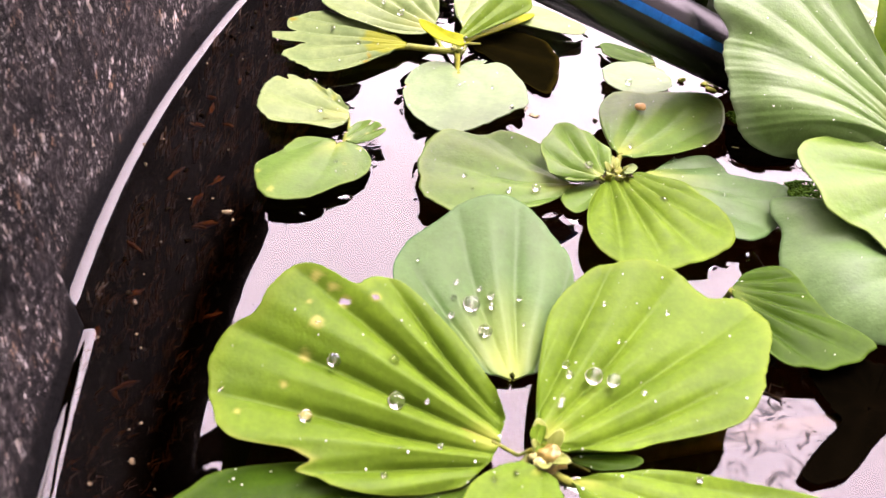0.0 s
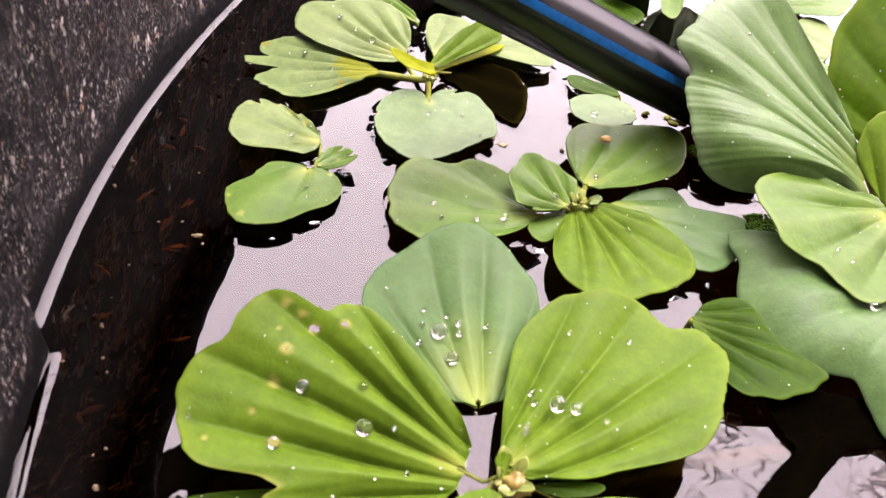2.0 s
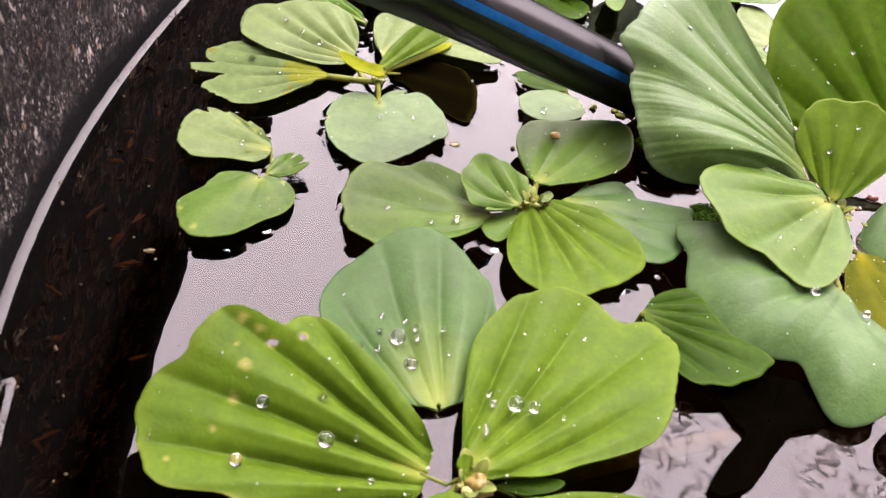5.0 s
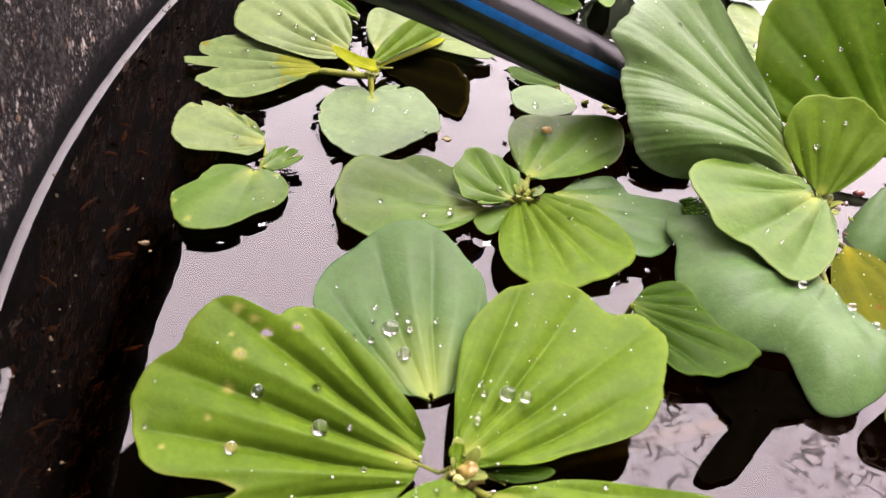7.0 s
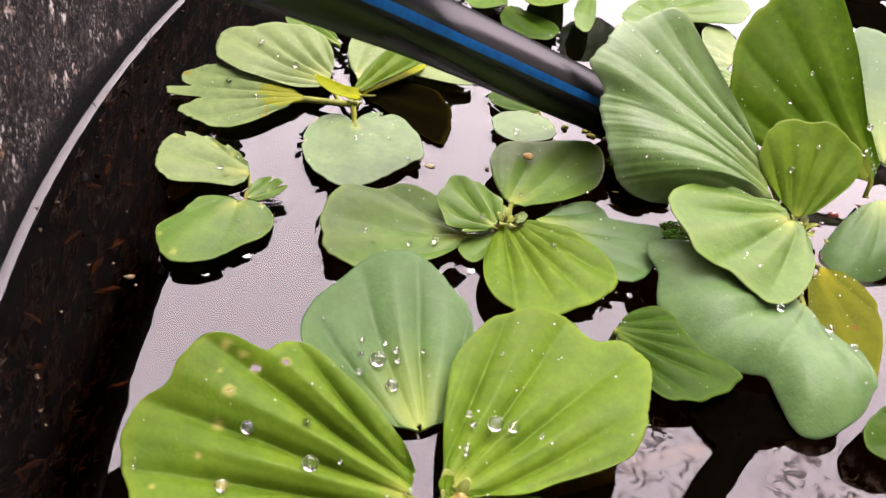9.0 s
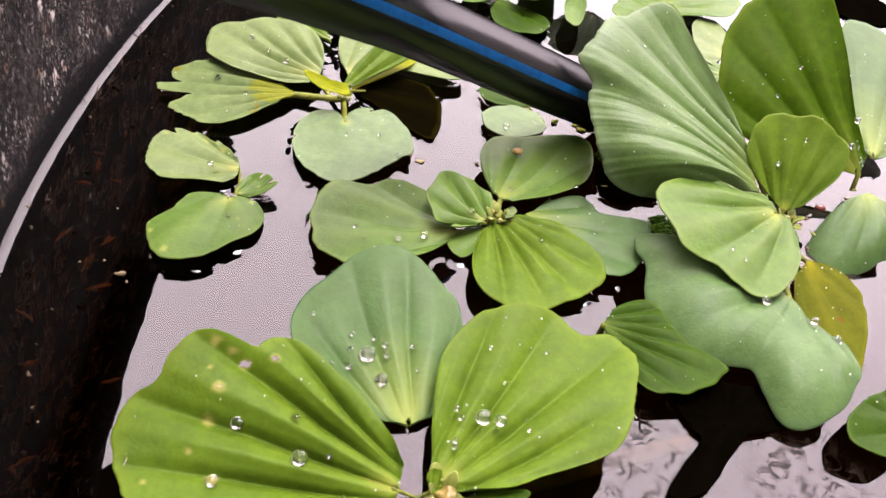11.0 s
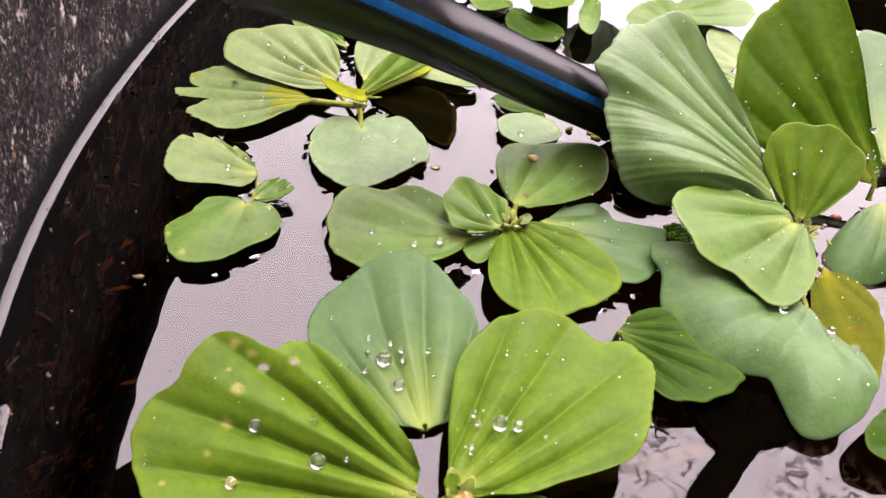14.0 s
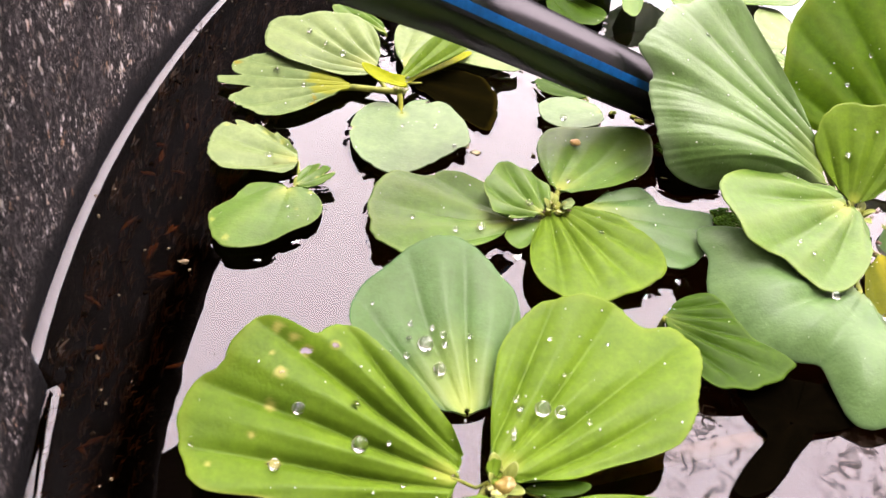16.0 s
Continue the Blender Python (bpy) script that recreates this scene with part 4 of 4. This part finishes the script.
leaf("h9", plant, crown, BLUE, (343.9, 364.9, 8), 67, 15, 0, 0.1, 0, -53, 42, (11.9, 14.4, 19.6, 31, 46, 62, 89, 107, 123, 130, 123, 72, 35, 19.9, 14.7), stalk=0, ribs=6)
plant, crown = thing("water_lettuce", "small dark green water lettuce leaf afloat", "aquatic plant", "water lettuces"), (272, 172, 2)
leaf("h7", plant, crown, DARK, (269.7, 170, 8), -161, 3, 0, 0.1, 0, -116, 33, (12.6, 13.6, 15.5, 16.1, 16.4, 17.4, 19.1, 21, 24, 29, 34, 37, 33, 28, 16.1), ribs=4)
plant, crown = thing("water_lettuce", "pale water lettuce behind the big rosettes", "aquatic plant", "water lettuces"), (262, 530, 2)
leaf("f1", plant, crown, MID, (261.4, 535.6, 6), -161, 6, 0, 0.1, 0, -140, 25, (27, 36, 41, 42, 42, 39, 38, 38, 39, 41, 44, 50, 55, 52, 20), stalk=0, ribs=4)
leaf("f2", plant, crown, MID, (250.1, 547.6, 8), 1, 4, 0, 0.1, 0, -56, 62, (17.2, 19, 22, 27, 37, 53, 61, 67, 75, 78, 78, 75, 64, 42, 20), stalk=0, ribs=5)
leaf("f3", plant, crown, PALE, (285.5, 481.5, 5), 151, 3, 0, 0, 0, -85, 83, (41, 58, 57, 47, 34, 27, 23, 20, 18.4, 17.7, 17.8, 18.7, 20, 19.1, 18.9), stalk=0, ribs=4)
# f13: black sheet added where the far water mirrors something dark
leaf("f13", plant, crown, MIRROR_DARK, (470, 650, 1.5), 0, 0, 0, 0, 0, -175, 175, (52, 60, 66, 58, 54, 62, 70, 64, 58, 60, 66, 58, 52), stalk=0, dry=True, ribs=4, relief=0.1, ragged=4.0, label="added black sheet for dark reflections far behind")
leaf("f4", plant, crown, MID, (277.4, 455.2, 5), -140, 3, 0, 0, 0, -148, 21, (15.2, 16.3, 18.6, 19.3, 18.2, 18.1, 18.7, 19.9, 21, 23, 26, 28, 28, 25, 21), stalk=0, ribs=4)
plant, crown = thing("water_lettuce", "dark green water lettuce behind the pipe", "aquatic plant", "water lettuces"), (128, 536, 2)
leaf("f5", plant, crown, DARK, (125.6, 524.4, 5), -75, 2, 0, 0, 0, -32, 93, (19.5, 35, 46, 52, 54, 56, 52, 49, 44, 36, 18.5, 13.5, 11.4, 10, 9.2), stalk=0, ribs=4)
leaf("f6", plant, crown, MID, (192.3, 555.6, 12), -104, 0, 0, 0.2, 0, -24, 21, (18.6, 21, 26, 33, 45, 54, 65, 70, 72, 66, 50, 35, 24, 18.7, 15.6), stalk=0, ribs=3)
leaf("f7", plant, crown, MID, (117.9, 539.5, 6), -106, 4, 0, 0, 0, -121, 91, (11.7, 11.8, 12.7, 14.8, 19.4, 27, 31, 35, 30, 23, 18.7, 16.9, 13, 10.1, 8.8), stalk=0, ribs=4)
leaf("f9", plant, crown, FRESH, (166.7, 588.7, 6), -102, 8, 0, 0.05, 0, -28, 64, (27, 36, 62, 87, 90, 82, 71, 56, 41, 31, 25, 21, 18.8, 17, 15.8), stalk=0, ribs=4)
# f10 to f12: added mostly out of view, so their reflection darkens the water
leaf("f10", plant, crown, MID, (207, 560, 10), 80, 62, 0, 0.2, 0, -65, 87, (17.7, 21, 27, 39, 43, 49, 57, 57, 57, 49, 43, 38, 26, 19.3, 16.3), stalk=0, ribs=5, relief=1.5)
leaf("f11", plant, crown, MID, (128.9, 554.5, 10), 85, 62, 0, 0.2, 0, -67, 87, (17.8, 21, 28, 43, 49, 57, 63, 62, 62, 53, 47, 42, 28, 21, 18.1), stalk=0, ribs=5, relief=1.5)
leaf("f12", plant, crown, MID, (291.4, 611.2, 10), 73, 60, 0, 0.2, 0, -64, 91, (21, 26, 36, 53, 57, 64, 70, 70, 71, 60, 52, 45, 30, 23, 19.6), stalk=0, ribs=5, relief=1.5)

# ---- dew, seeds and debris ----
def dew(key, marks):
    """Round water drops that sit on a blade: (share of the fan, share of the radius, width in mm)."""
    for share, rho, mm in marks:
        p, up = on_leaf(key, share, rho)
        r = mm * 0.00085
        v, f = [], []
        rings, sides = 9, 16
        x = up.orthogonal().normalized()
        y = up.cross(x)
        for i in range(rings + 1):
            a = math.pi * i / rings
            for k in range(sides):
                w = 2 * math.pi * k / sides
                h = math.cos(a) * r * 0.78
                v.append(x * (math.sin(a) * math.cos(w) * r) + y * (math.sin(a) * math.sin(w) * r) + up * h)
        for i in range(rings):
            for k in range(sides):
                f.append((i * sides + k, (i + 1) * sides + k, (i + 1) * sides + (k + 1) % sides, i * sides + (k + 1) % sides))
        me = mesh_of("dew_drop", v, f, DROP)
        ob = tagged(new("dew_drop", me), "round clear water drop resting on a leaf", "water drop", "dew drops")
        ob.location = p + up * r * 0.60


dew("a1", [(0.492, 0.631, 2.4), (0.42, 0.47, 1.9), (0.523, 0.369, 3.1), (0.607, 0.684, 2.2), (0.474, 0.29, 1), (0.67, 0.248, 1), (0.743, 0.738, 1.2), (0.586, 0.949, 0.9)])
dew("a2", [(0.64, 0.444, 3.6), (0.649, 0.282, 2.9), (0.644, 0.603, 1.2), (0.682, 0.542, 1.2), (0.574, 0.496, 1.2), (0.54, 0.424, 1.6), (0.548, 0.373, 1.4), (0.42, 0.426, 1.2), (0.743, 0.503, 1.4), (0.781, 0.643, 1), (0.38, 0.32, 0.8), (0.701, 0.861, 0.8)])
dew("a3", [(0.573, 0.335, 3.4), (0.487, 0.364, 2.6), (0.743, 0.391, 1.5), (0.701, 0.331, 1.5), (0.677, 0.211, 1.3), (0.656, 0.178, 1.1), (0.69, 0.726, 1), (0.536, 0.793, 1), (0.363, 0.418, 1.1), (0.586, 0.536, 0.8)])
dew("a5", [(0.29, 0.671, 1.3), (0.288, 0.359, 1.2)])
dew("a4", [(0.898, 0.766, 1.1)])
dew("g4", [(0.57, 0.422, 1.8)])
dew("g1", [(0.721, 0.284, 2.3), (0.702, 0.469, 1.5), (0.579, 0.715, 1.3), (0.667, 0.682, 1)])
dew("g2", [(0.523, 0.242, 1.9)])
dew("g3", [(0.424, 0.119, 1.4), (0.174, 1.051, 1.2)])
dew("c", [(0.476, 0.247, 1.2), (0.644, 0.497, 1.2), (0.602, 0.947, 1.4)])
dew("d1", [(0.457, 0.3, 2.4), (0.4, 0.704, 1.8), (0.424, 0.488, 1.4)])
dew("d2", [(0.272, 0.625, 2.3), (0.529, 0.462, 1.6)])
dew("b1", [(0.485, 0.321, 1.7)])
dew("b2", [(0.555, 0.441, 1)])
dew("e1", [(0.593, 0.741, 2.2)])
dew("k", [(0.401, 0.575, 1.4), (0.371, 0.633, 1.1)])
dew("h1", [(0.31, 0.815, 1.6), (0.319, 0.643, 1.3), (0.47, 0.392, 1.6), (0.406, 0.271, 1.6), (0.421, 0.489, 1.2)])
dew("h4", [(0.628, 1.075, 2.3), (0.523, 0.75, 1.1), (0.424, 0.708, 1.1), (0.565, 0.763, 1.1)])
dew("h5", [(0.93, 0.35, 2.2), (0.97, 0.72, 2.4), (0.50, 0.62, 1.4), (0.90, 0.86, 1.6), (0.86, 0.95, 1.2)])
dew("h3", [(0.697, 0.485, 1.6), (0.501, 0.735, 1.3)])
dew("h2", [(0.508, 0.584, 1.5), (0.689, 0.589, 1.4), (0.25, 0.829, 2.2), (0.383, 0.135, 2.2)])


def lump(name, label, category, at, size, mat, seed, group="", turn=0.0, rough=0.6):
    v, f = blob((0, 0, 0), [q / 1000 for q in size], seed, 7, 10, rough)
    ob = tagged(new(name, mesh_of(name, v, f, mat)), label, category, group)
    ob.location, ob.rotation_euler = [q / 1000 for q in at], (0, 0, radians(turn))
    return ob


lump("seed", "glossy dark red seed beside the leaf crown", "seed", (280, 300, 13), (3.2, 1.9, 1.8), SEED, 3, rough=0.15)
p, up = on_leaf("g3", 0.569, 0.708)
lump("snail_shell", "tiny ochre snail shell on a leaf", "snail shell", (p.x * 1000, p.y * 1000, p.z * 1000 + 1.2), (2.8, 2.1, 1.7), SHELL, 8, rough=0.25)
for k, (x, y, a, b) in enumerate(((-49, 219, 2.6, 1.2), (-82, 214, 1.1, 0.8), (-77, 186, 1.2, 0.9), (-65, 166, 1.2, 0.9), (-41, 107, 1.3, 1.0), (-90, 354, 1.0, 0.8), (-85, 368, 1.2, 0.9), (-98, 254, 1.1, 0.9), (-92, 241, 1.0, 0.8), (-72, 160, 1.4, 0.9))):
    lump("floating_crumb", "small tan crumb of plant debris floating on dark water", "debris", (x, y, 0.3), (0.8 * a, 0.8 * b, 0.7), (CRUMB, ROOT_DARK, SOIL, ROOT)[k % 4], k, "floating crumbs", 40 * k, 1.1)
for k, (x, y, a) in enumerate(((-56, 213, 4.0), (-65, 226, 4.5), (-78, 195, 5.0), (-55, 134, 4.0), (-81, 290, 3.5), (-83, 277, 3.5), (-68, 172, 3.0), (-73, 152, 3.5), (-84, 300, 3.0), (-61, 240, 3.0))):
    lump("sunken_flake", "rusty brown flake of rotten leaf just under the water", "debris", (x, y, -2.2), (a, 0.9, 0.8), RUST, k + 20, "sunken flakes", 65 * k + 20, 1.4)
rnd = random.Random(31)
for k in range(9):
    y = 0.10 + 0.038 * k + rnd.uniform(-0.008, 0.008)
    x = TX - math.sqrt(TR * TR - (y - TY) ** 2) + rnd.uniform(0.012, 0.055)
    lump("sunken_flake", "rusty brown flake of rotten leaf just under the water", "debris", (x * 1000, y * 1000, -6), (rnd.uniform(1.5, 4.0), 0.7, 0.6), RUST, k + 40, "sunken flakes", rnd.uniform(0, 180), 1.6)
for k in range(14):
    y = 0.13 + 0.021 * k + rnd.uniform(-0.007, 0.007)
    x = TX - math.sqrt(TR * TR - (y - TY) ** 2) + rnd.uniform(0.004, 0.030)
    lump("dark_crumb", "dark brown crumb of rotten leaf floating near the tub wall", "debris", (x * 1000, y * 1000, 0.3), (rnd.uniform(0.7, 1.5), rnd.uniform(0.6, 1.0), 0.6), (ROOT_DARK, SOIL)[k % 2], k + 130, "dark crumbs", rnd.uniform(0, 180), 1.0)
lump("duckweed_leaf", "single bright green duckweed leaf at the tub wall", "duckweed", (-90, 165, 1.6), (2.2, 1.4, 0.7), FRESH_BIT, 4)

for k, (x, y, a) in enumerate(((170, 373, 4.5), (151, 374, 2.0), (118, 333, 3.0), (200, 322, 2.5))):
    lump("leaf_scrap", "yellowed scrap of dead leaf floating between the rosettes", "debris", (x, y, 1.2), (a, 1.6, 1.0), STEM, k + 60, "leaf scraps", 50 * k + 160, 1.3)
for k, (x, y, a) in enumerate(((71, 320, 2.6), (67, 324, 1.8), (166, 369, 3.2), (163, 374, 2.4), (102, 323, 1.6), (170, 315, 1.8))):
    lump("leaf_scrap", "yellow-brown scrap of rotten leaf beside a floating leaf", "debris", (x, y, 0.5), (a, 0.6 * a, 0.5), (SCRAP, SCRAP, STALK, STALK, SCRAP, STEM)[k], k + 80, "leaf scraps", 70 * k, 1.2)
for k, (x, y, z) in enumerate(((267, 288, 14), (262, 283, 14), (268, 279, 12), (261, 268, 11), (257, 261, 10), (248, 293, 17), (248, 289, 17), (301, 313, 12), (108, 270, 9), (102, 269, 7), (114, 271, 8))):
    lump("crown_litter", "brown crumb of old leaf caught in a rosette crown", "debris", (x, y, z), (1.1 + 0.3 * (k % 3), 0.8, 0.6), (RUST, CRUMB, STEM)[k % 3], k + 95, "crown litter", 50 * k, 1.2)
for k, (x, y) in enumerate(((123, 385), (128, 387))):
    v, f = blob((0, 0, 0), (0.0026, 0.0026, 0.0018), k, 9, 16, 0.0)
    ob = tagged(new("air_bubble", mesh_of("air_bubble", v, f, DROP)), "clear air bubble on the water beside a leaf", "bubble", "air bubbles")
    ob.location = (x / 1000, y / 1000, 0.0006)


def waterweed(at, wide, count, seed):
    """A clump of tiny green duckweed and algae fronds caught between the leaves."""
    rnd = random.Random(seed)
    verts, faces = [], []
    for k in range(count):
        w, d = rnd.uniform(0, 6.28), wide * math.sqrt(rnd.random())
        s = rnd.uniform(0.0005, 0.0013)
        v, f = blob((at[0] / 1000 + d * math.cos(w), at[1] / 1000 + 0.8 * d * math.sin(w), rnd.uniform(0.0002, 0.002)), (s, s * 0.7, s * 0.4), k, 4, 7, 0.6)
        faces += [tuple(i + len(verts) for i in q) for q in f]
        verts += v
    tagged(new("waterweed", mesh_of("waterweed", verts, faces, WEED)), "fine green waterweed clump between floating leaves", "waterweed", kind="stuff")


waterweed(WEED_A, 0.011, 260, 4)
waterweed(WEED_B, 0.006, 90, 5)


def specks():
    """Fine dust and crumbs scattered over the open water along the wall."""
    rnd = random.Random(11)
    verts, faces = [], []
    for k in range(90):
        y = rnd.uniform(0.06, 0.5)
        edge = TX - math.sqrt(TR * TR - (y - TY) ** 2)
        x = edge + (0.004 + 0.075 * rnd.random() ** 1.6)
        s = 0.0002 + 0.0005 * rnd.random() ** 2
        v, f = blob((x, y, 0.0001), (s, s * rnd.uniform(0.6, 1), s * 0.7), k, 4, 6, 0.8)
        faces += [tuple(i + len(verts) for i in q) for q in f]
        verts += v
    tagged(new("water_specks", mesh_of("water_specks", verts, faces, CRUMB)), "fine tan specks scattered on the dark water", "debris", kind="stuff")


specks()


def algae():
    """Brown algae tufts that grow upward on the drowned wall."""
    rnd = random.Random(23)
    verts, faces = [], []
    for k in range(620):
        y, deep = rnd.uniform(0.06, 0.60), 0.004 + 0.13 * rnd.random()
        r = TR - 0.05 * deep - 0.0005
        edge = TX - math.sqrt(r * r - (y - TY) ** 2)
        for q in range(rnd.randint(3, 6)):
            x0, y0 = edge + rnd.uniform(0, 0.002), y + rnd.uniform(-0.003, 0.003)
            tall, out, lean, w = rnd.uniform(0.005, 0.012), rnd.uniform(0.001, 0.006), rnd.uniform(-0.003, 0.003), rnd.uniform(0.0005, 0.0011)
            b = len(verts)
            for h, wide in ((0.0, 1.0), (0.5, 0.8), (1.0, 0.15)):
                c = Vector((x0 + out * h * h, y0 + lean * h, -deep + tall * h))
                verts += [c + Vector((0, -w * wide, 0)), c + Vector((w * wide, 0, 0)), c + Vector((0, w * wide, 0))]
            for a in (0, 3):
                for c in range(3):
                    d = (c + 1) % 3
                    faces.append((b + a + c, b + a + d, b + a + 3 + d, b + a + 3 + c))
            faces.append((b + 6, b + 7, b + 8))
    tagged(new("algae", mesh_of("algae", verts, faces, ALGAE)), "rusty brown algae tufts on the drowned tub wall", "algae", kind="stuff")


algae()


def root_tuft(at, count, seed):
    """Fine dark roots that trail from a rosette at the surface of the water."""
    rnd = random.Random(seed)
    verts, faces = [], []
    for k in range(count):
        w, far = rnd.uniform(0, 6.28), rnd.uniform(0.003, 0.009)
        a = Vector((at[0] / 1000 + rnd.uniform(-0.002, 0.002), at[1] / 1000 + rnd.uniform(-0.002, 0.002), 0.0003))
        d = Vector((math.cos(w), math.sin(w), 0)) * far
        side = Vector((-d.y, d.x, 0)) * rnd.uniform(-0.5, 0.5)
        v, f = tube([a, a + d * 0.5 + side, a + d], [0.00035, 0.00025, 0.0001], 5)
        faces += [tuple(i + len(verts) for i in q) for q in f]
        verts += v
    tagged(new("root_tuft", mesh_of("root_tuft", verts, faces, ROOT_DARK)), "fine dark roots trailing at the surface of the water", "roots", kind="stuff")


for k, (x, y, count) in enumerate(((162, 181, 16), (173, 178, 10), (157, 167, 6))):
    root_tuft((x, y), count, 60 + k)


def runner():
    """A yellow-brown runner just under the water between two rosettes."""
    pts = [(0.086, 0.130, -0.004), (0.116, 0.141, -0.0050), (0.145, 0.151, -0.0048), (0.182, 0.163, -0.0050), (0.222, 0.182, -0.005), (0.258, 0.215, -0.005)]
    v, f = tube(pts, [0.003, 0.0036, 0.0036, 0.0034, 0.003, 0.0025], 10)
    ob = thing("plant_runner", "yellow-brown runner under the water between rosettes", "plant stem")
    part("stem", mesh_of("stem", v, f, STEM), ob)


runner()


def mist():
    """Pin-prick dew sprinkled over the blades."""
    rnd = random.Random(17)
    verts, faces = [], []
    for wide, up, top in TOPS:
        for k in range(int(wide * wide * 4200)):
            at = top[rnd.randrange(len(top))]
            s = 0.00012 + 0.00034 * rnd.random() ** 3
            v, f = blob(at + up * s * 0.5, (s, s, s), k, 4, 7, 0.2)
            faces += [tuple(i + len(verts) for i in q) for q in f]
            verts += v
    tagged(new("dew_specks", mesh_of("dew_specks", verts, faces, MIST)), "pin-prick dew sprinkled over the green leaves", "dew", kind="stuff")


mist()


surface()
